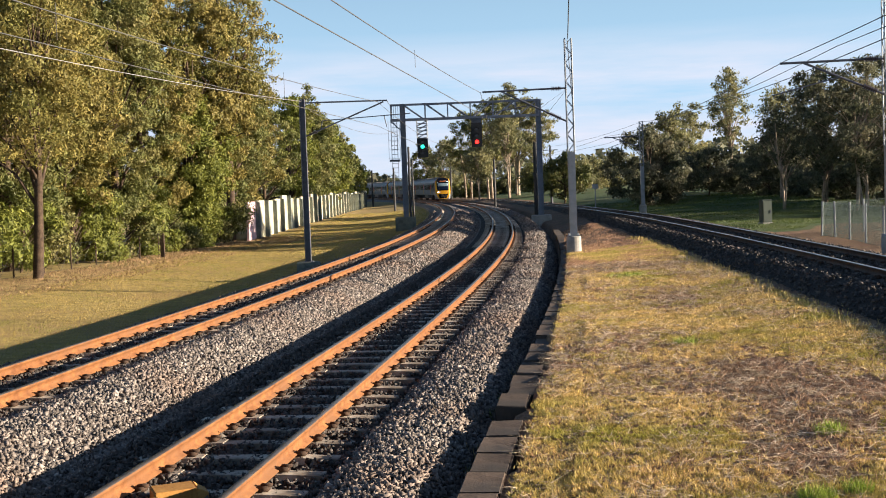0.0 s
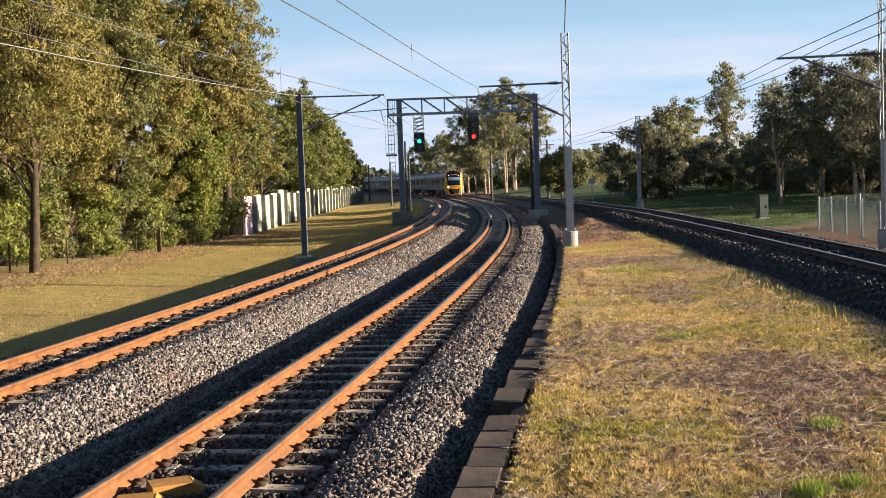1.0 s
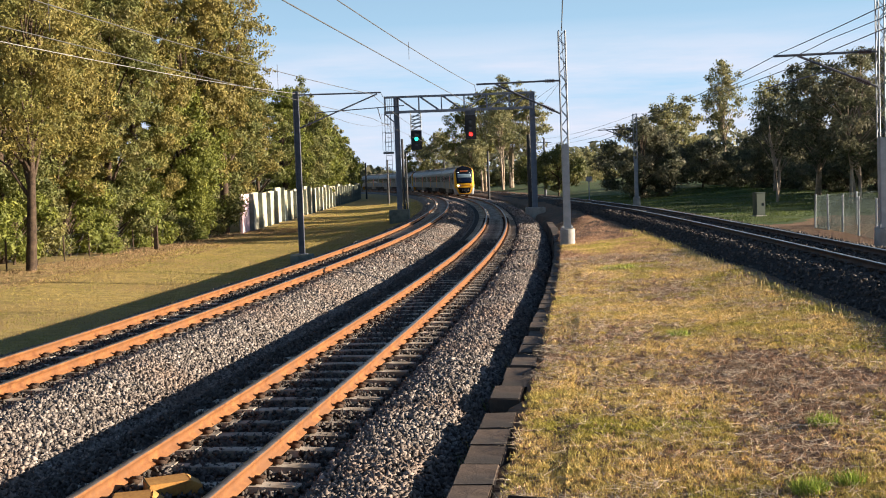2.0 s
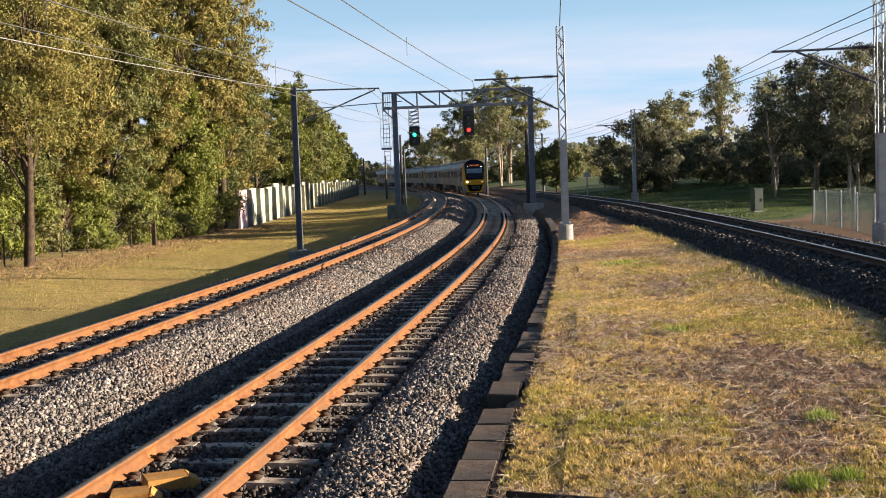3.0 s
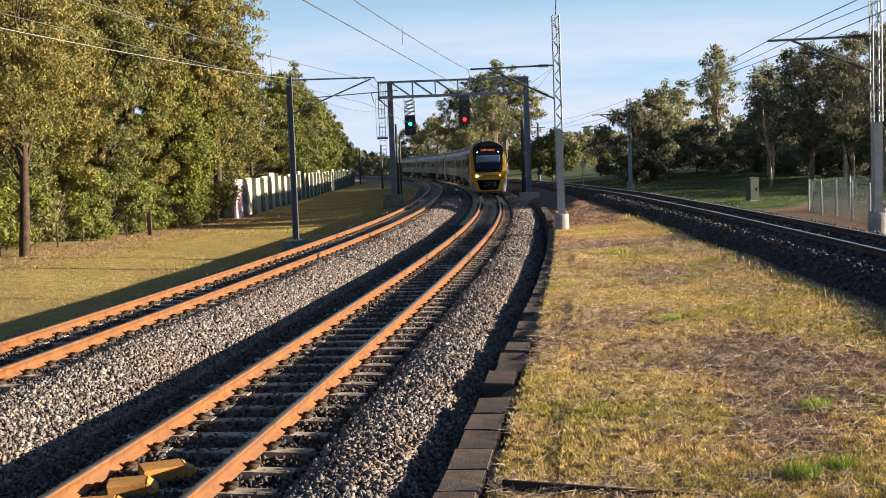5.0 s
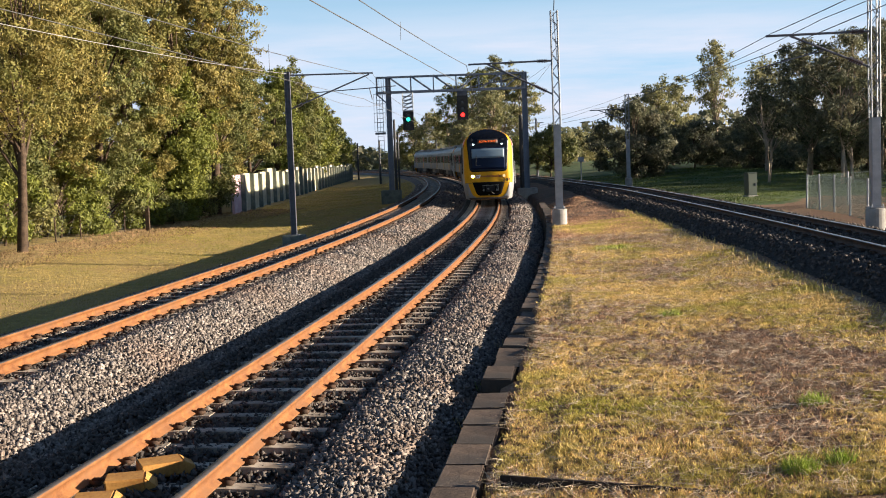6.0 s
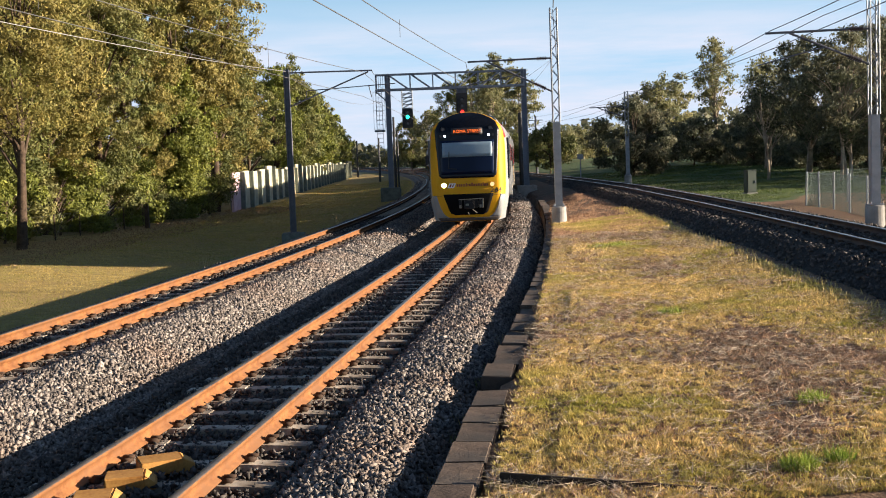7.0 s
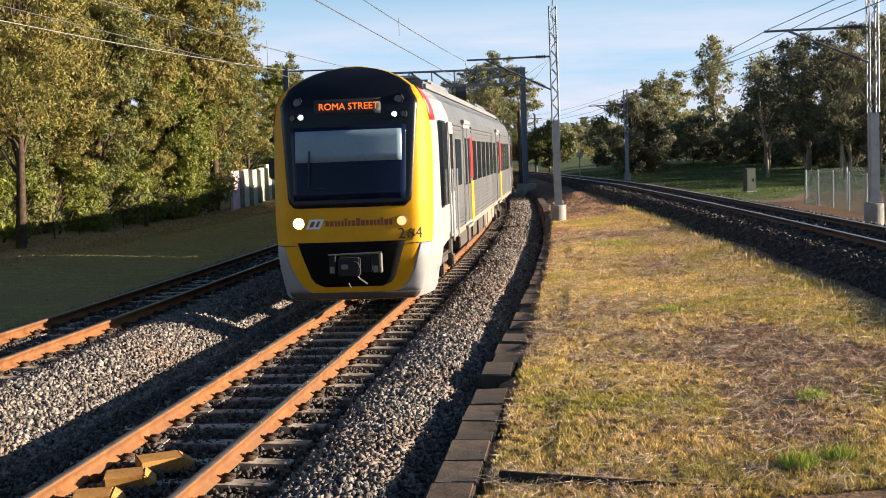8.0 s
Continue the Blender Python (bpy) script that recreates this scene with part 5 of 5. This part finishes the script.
def cab_front(car, lit):
    """The driving end: yellow nose, black mask, lights, coupler and white corners."""
    zs = np.concatenate([np.linspace(0.26, 3.0, 28), np.linspace(3.08, 3.90, 16)])
    part("nose", patch(zs, *sym(lambda z: float(half_w(z))), 0.0, 41, 0.01), M_YELLOW, car, "yellow rounded nose", smooth=True)
    # white corner panels back to the body
    bm = bmesh.new()
    for s in (-1, 1):
        rows = []
        for z in zs:
            w = float(half_w(z))
            e = float(nose_y(w, z))
            pz = np.interp(z, [0.26] + [p[1] for p in BODY[:-1]] + [3.90], [1.2] + [p[0] for p in BODY[:-1]] + [0.10])
            rows.append([bm.verts.new((s * (w + (pz - w) * math.sin(math.pi / 2 * min(1, q * 1.6))), e + (2.5 - e) * q * (0.38 if z < 1.02 else 1.0), z + (0.12 * q if z < 0.6 else 0) - (0.16 * q if z > 3.66 else 0))) for q in (0, 0.08, 0.2, 0.35, 0.55, 1.0)])
        for r0, r1 in zip(rows[:-1], rows[1:]):
            for i in range(5):
                bm.faces.new((r0[i], r0[i + 1], r1[i + 1], r1[i]))
    bmesh.ops.recalc_face_normals(bm, faces=bm.faces[:])
    part("cab_side", bm, M_WHITE, car, "white cab side panels", smooth=True)
    bm = bmesh.new()
    rows = [[bm.verts.new((x, y, z)) for x in np.linspace(-float(half_w(3.62)), float(half_w(3.62)), 9)] for y, z in ((0.85, 3.68), (1.2, 3.74), (2.6, 3.745))]
    for r0, r1 in zip(rows[:-1], rows[1:]):
        for i in range(8):
            bm.faces.new((r0[i], r0[i + 1], r1[i + 1], r1[i]))
    part("cab_roof", bm, M_MASK, car)
    mask = lambda z: float(min(np.interp(z, (1.70, 1.76, 1.86, 2.6, 3.3), (0.86, 0.94, 0.965, 1.02, 1.08)), half_w(z) - (0.09 if z < 3.5 else 0.04)))
    mk = part("windscreen_mask", patch(np.concatenate([np.linspace(1.70, 3.1, 18), np.linspace(3.15, 3.885, 16)]), *sym(mask), 0.012, 31, 0.05), M_MASK, car, "glossy black front mask", smooth=True)
    part("windscreen", patch(np.linspace(1.82, 2.94, 11), *sym(lambda z: 0.90 - 0.03 * (2.9 - z)), 0.018, 21, 0.02), M_GLASS, mk, "dark curved windscreen", smooth=True)
    # bright sky reflected in the upper glass, painted on as a pale blue-grey panel
    part("blind", patch(np.linspace(2.40, 2.88, 5), *sym(lambda z: 0.83), 0.022, 21, 0.01), M_SKYREFLECT, mk, "pale panel painted as the sky's reflection in the windscreen", smooth=True)
    part("wiper", bars([((-0.62, float(nose_y(0.6, 2.0)) - 0.03, 2.02), (-0.60, float(nose_y(0.6, 2.5)) - 0.04, 2.58)), ((-0.62, 0.05, 2.02), (-0.35, 0.02, 2.0))], 0.014), M_BLACK, mk)
    sg = part("destination_sign", patch(np.linspace(3.12, 3.36, 4), *sym(lambda z: 0.52), 0.02, 9, 0.02), M_BLACK, mk, "black destination display", smooth=True)
    yt = float(nose_y(0.2, 3.24)) - 0.034
    text_part("sign_text", "ROMA STREET", 0.146, M_AMBER, sg, Matrix.Translation((0.025, yt, 3.24)) @ Euler((radians(82), 0, 0)).to_matrix().to_4x4(), "amber lettering")
    for s in (-1, 1):
        def lamp(name, x, z, r, mat, label=""):
            y = float(nose_y(x, z))
            bm = rodm((x, y - 0.03, z), (x, y + 0.03, z), r, n=20)
            part(name, bm, mat, car, label)
            bm = bmesh.new()
            bmesh.ops.create_cone(bm, cap_ends=False, segments=20, radius1=r * 1.28, radius2=r * 1.28, depth=0.07, matrix=Matrix.Translation((x, y, z)) @ Matrix.Rotation(radians(90), 4, "X"))
            part("lamp_rim", bm, M_DARKSTEEL, car)
        lamp("headlight", s * 0.80, 1.47, 0.070, M_HEADLAMP if (s < 0 and lit) else M_WARMLAMP, "round headlight")
        lamp("top_lamp", s * 0.79, 3.33, 0.062, M_LENS)
        lamp("marker_light", s * 0.73, 3.10, 0.036, M_MARKER if lit else M_LENS, "white marker light")
        lamp("marker_light", s * 0.87, 3.10, 0.042, M_LENS)
    # emblem and wordmark as plain shapes
    part("emblem", patch(np.linspace(1.38, 1.53, 3), lambda z: -0.70 + (z - 1.38) * 0.5, lambda z: -0.47 + (z - 1.38) * 0.5, 0.008, 3, 0.006), M_EMBLEM, car, "small slanted white emblem")
    part("emblem_bar", patch(np.linspace(1.41, 1.50, 3), lambda z: -0.645 + (z - 1.4) * 0.5, lambda z: -0.585 + (z - 1.4) * 0.5, 0.012, 3, 0.006), M_MAROON, car)
    part("emblem_bar", patch(np.linspace(1.41, 1.50, 3), lambda z: -0.55 + (z - 1.4) * 0.5, lambda z: -0.505 + (z - 1.4) * 0.5, 0.012, 3, 0.006), M_MAROON, car)
    x, rng = -0.38, random.Random(9)
    while x < 0.62:
        w = rng.choice((0.045, 0.055, 0.035))
        hh = 0.085 if rng.random() < 0.75 else 0.12
        part("wordmark_bar", patch(np.linspace(1.415, 1.415 + hh, 3), lambda z, x=x: x, lambda z, x=x, w=w: x + w, 0.007, 3, 0.005), M_MAROON, car)
        x += w + 0.018
    for digit, x, turn in (("2", 0.79, 8), ("6", 0.925, 12), ("4", 1.055, 30)):
        text_part("fleet_digit", digit, 0.235, M_BLACK, car, Matrix.Translation((x, float(nose_y(x, 1.27)) - (0.05 if digit == "4" else 0.026), 1.27)) @ Euler((radians(88), 0, radians(turn))).to_matrix().to_4x4(), "black fleet number digit")
    # coupler recess: a flat panel on the nose, its deep shade given as black
    rec = part("coupler_recess", patch(np.linspace(0.47, 1.17, 13), *sym(lambda z: float(np.interp(z, (0.47, 0.49, 0.54, 0.62, 1.17), (0.46, 0.54, 0.61, 0.66, 0.84)))), 0.008, 15, 0.03), M_RECESS, car, "flat black panel for the coupler recess's shade", smooth=True)
    bm = boxm(-0.16, 0.32, -0.10, 0.05, 0.70, 0.98, bevel=0.02)
    part("coupler_plate", bm, M_NEARBLACK, rec)
    bm = rodm((0.0, -0.36, 0.82), (0.0, 0.0, 0.82), 0.11, n=14)
    box(bm, -0.14, 0.20, -0.40, -0.30, 0.68, 0.96, bevel=0.02)
    rod(bm, (0.12, -0.44, 0.83), (0.12, -0.38, 0.83), 0.075, n=14)
    part("coupler", bm, M_NEARBLACK, rec, "near-black steel automatic coupler")
    bm = boxm(-0.08, 0.02, -0.43, -0.395, 0.79, 0.86, bevel=0.01)
    part("coupler_face", bm, M_PALESTEEL, rec, "worn pale coupling hook")
    part("top_bar", bars([((-0.32, -0.17, 0.99), (0.50, -0.17, 1.01))], 0.012), M_PALESTEEL, rec)
    for x, mat in ((-0.27, M_NEARBLACK), (0.40, M_NEARBLACK), (0.47, M_PALESTEEL)):
        w = 0.018 if mat is M_PALESTEEL else 0.05
        sb = part("socket_box", boxm(x - w, x + w, -0.16, 0.0, 0.70, 0.99, bevel=0.01), mat, rec)
        if mat is M_NEARBLACK:
            part("socket_cover", boxm(x - 0.035, x + 0.035, -0.172, -0.162, 0.71, 0.81, bevel=0.003), M_PALESTEEL, sb)
    part("hose", bars([((0.10, -0.3, 0.72), (0.17, -0.28, 0.63)), ((0.17, -0.28, 0.63), (0.28, -0.24, 0.54))], 0.013), M_PALESTEEL, rec)
    part("hose", bars([((-0.02, -0.2, 0.56), (0.02, -0.22, 0.49))], 0.013), M_PALESTEEL, rec)
    edge = lambda z: min(float(np.interp(z, (0.38, 0.44, 0.55, 0.75, 1.12), (0.66, 0.76, 0.86, 0.95, 1.06))), float(half_w(z)) - 0.02)
    for s in (-1, 1):
        lo, hi = (lambda z: edge(z)), (lambda z: float(half_w(z)) * 0.998)
        part("lower_corner", patch(np.linspace(0.38, 1.12, 11), lo if s > 0 else (lambda z: -hi(z)), hi if s > 0 else (lambda z: -lo(z)), 0.006, 7, 0.02), M_CORNER, car, "grey-white lower nose corner", smooth=True)
        part("panel_joint", patch(np.linspace(1.118, 1.130, 2), (lambda z: 0.85) if s > 0 else (lambda z: -hi(z)), hi if s > 0 else (lambda z: -0.85), 0.009, 7, 0.003), M_BLACK, car)
    part("skirt", patch(np.linspace(0.27, 0.38, 4), *sym(lambda z: float(half_w(z)) * 0.99), 0.010, 31, 0.05), M_UNDER, car, "dark dirty lower skirt", smooth=True)
    for s in (-1, 1):
        part("red_corner", side_patch(s, np.linspace(3.0, 3.52, 6), (0.0, 0.05, 0.10, 0.16)), M_REDPAINT, car, "red roof corner panel", smooth=True)
        part("cab_window", boxm(s * 1.28, s * 1.372, 0.98, 1.86, 1.60, 3.0, bevel=0.03), M_SIDEGLASS, car)
        dr = part("cab_door", boxm(s * 1.34, s * 1.378, 2.0, 2.75, 1.06, 3.0, bevel=0.01), M_WHITE, car, "white cab door")
        part("door_window", boxm(s * 1.37, s * 1.386, 2.12, 2.62, 1.8, 2.8, bevel=0.01), M_SIDEGLASS, dr)
        if s < 0:
            part("mirror", boxm(-1.46, -1.36, 0.92, 1.0, 2.16, 2.50, bevel=0.02), M_BLACK, car, "black wing mirror")
        for y in (1.92, 2.84):
            part("handrail", bars([((s * 1.42, y, 1.0), (s * 1.42, y, 2.2))], 0.016), M_WHITE, car)


def build_car(kind, first, label):
    car = thing("rail_car", label, "train", "cars of the train")
    y0 = 2.4 if kind == "cab" else 0.1
    y1 = CAR_L - 0.1
    part("body", shell(y0, y1, M_SILVER), M_SILVER, car, "ribbed silver body")
    part("roof_panel", boxm(-0.95, 0.95, y0 + 0.2, y1 - 0.2, 3.56, 3.735, bevel=0.05), M_ROOF, car)
    for q in (5.2, 17.5):
        r = part("roof_unit", boxm(-0.75, 0.75, q, q + 3.6, 3.73, 3.92, bevel=0.06), M_ROOF, car, "grey rooftop air-conditioning unit")
        part("grille", boxm(-0.5, 0.5, q + 0.4, q + 3.2, 3.92, 3.94), M_DARKSTEEL, r)
    windows_and_doors(car, 2.9 if kind == "cab" else 0.6, (5.6, 16.5), first)
    part("waist_band", boxm(-1.366, 1.366, y0, y1, 1.0, 1.11), M_SILL, car, "dust-stained lower sill")
    part("end_band", boxm(-1.372, 1.372, y1 - 0.32, y1 - 0.02, 1.11, 3.0), M_WHITE, car, "white painted car end")
    underframe(car)
    part("gangway", boxm(-0.6, 0.6, y1, y1 + 0.3, 0.95, 3.2, bevel=0.03), M_BLACK, car)
    if kind == "cab":
        cab_front(car, first)
    return car


def s_nose(t):
    return 18.3 + 21.2 * (8.0 - t) + 0.13 * (8.0 - t) ** 2


lead = build_car("cab", True, "yellow-nosed silver rail car leading the train")
second = build_car("mid", False, "silver rail car with dark windows inside the train")
cars = [(lead, 0.0, False), (second, 1 * (CAR_L + 0.3), False)]
tail = build_car("cab", False, "yellow-nosed silver rail car at a unit's end")
cars.append((tail, 2 * (CAR_L + 0.3), True))
cars.append((copy_thing(tail, Matrix.Identity(4)), 3 * (CAR_L + 0.3) + 0.8, False))
cars.append((copy_thing(second, Matrix.Identity(4)), 4 * (CAR_L + 0.3) + 0.8, False))
cars.append((copy_thing(tail, Matrix.Identity(4)), 5 * (CAR_L + 0.3) + 0.8, True))


def car_pose(s, turned):
    """The pose of a car whose front end is at s: both bogies on the line."""
    ax, ay, _ = on_line(s + 3.9, 0.05)
    bx, by, _ = on_line(s + 20.1, 0.05)
    d = Vector((bx - ax, by - ay, 0)).normalized()
    o = Vector((ax, ay, 0)) - d * 3.9
    m = Matrix.Translation(o) @ Matrix.Rotation(math.atan2(d.y, d.x) - math.pi / 2, 4, "Z")
    if turned:
        m = m @ Matrix.Translation((0, CAR_L, 0)) @ Matrix.Rotation(math.pi, 4, "Z")
    return m


def motions():
    for car, back, turned in cars:
        walk(car, [(k * 0.25, car_pose(s_nose(k * 0.25) + back, turned)) for k in range(33)])


motions()
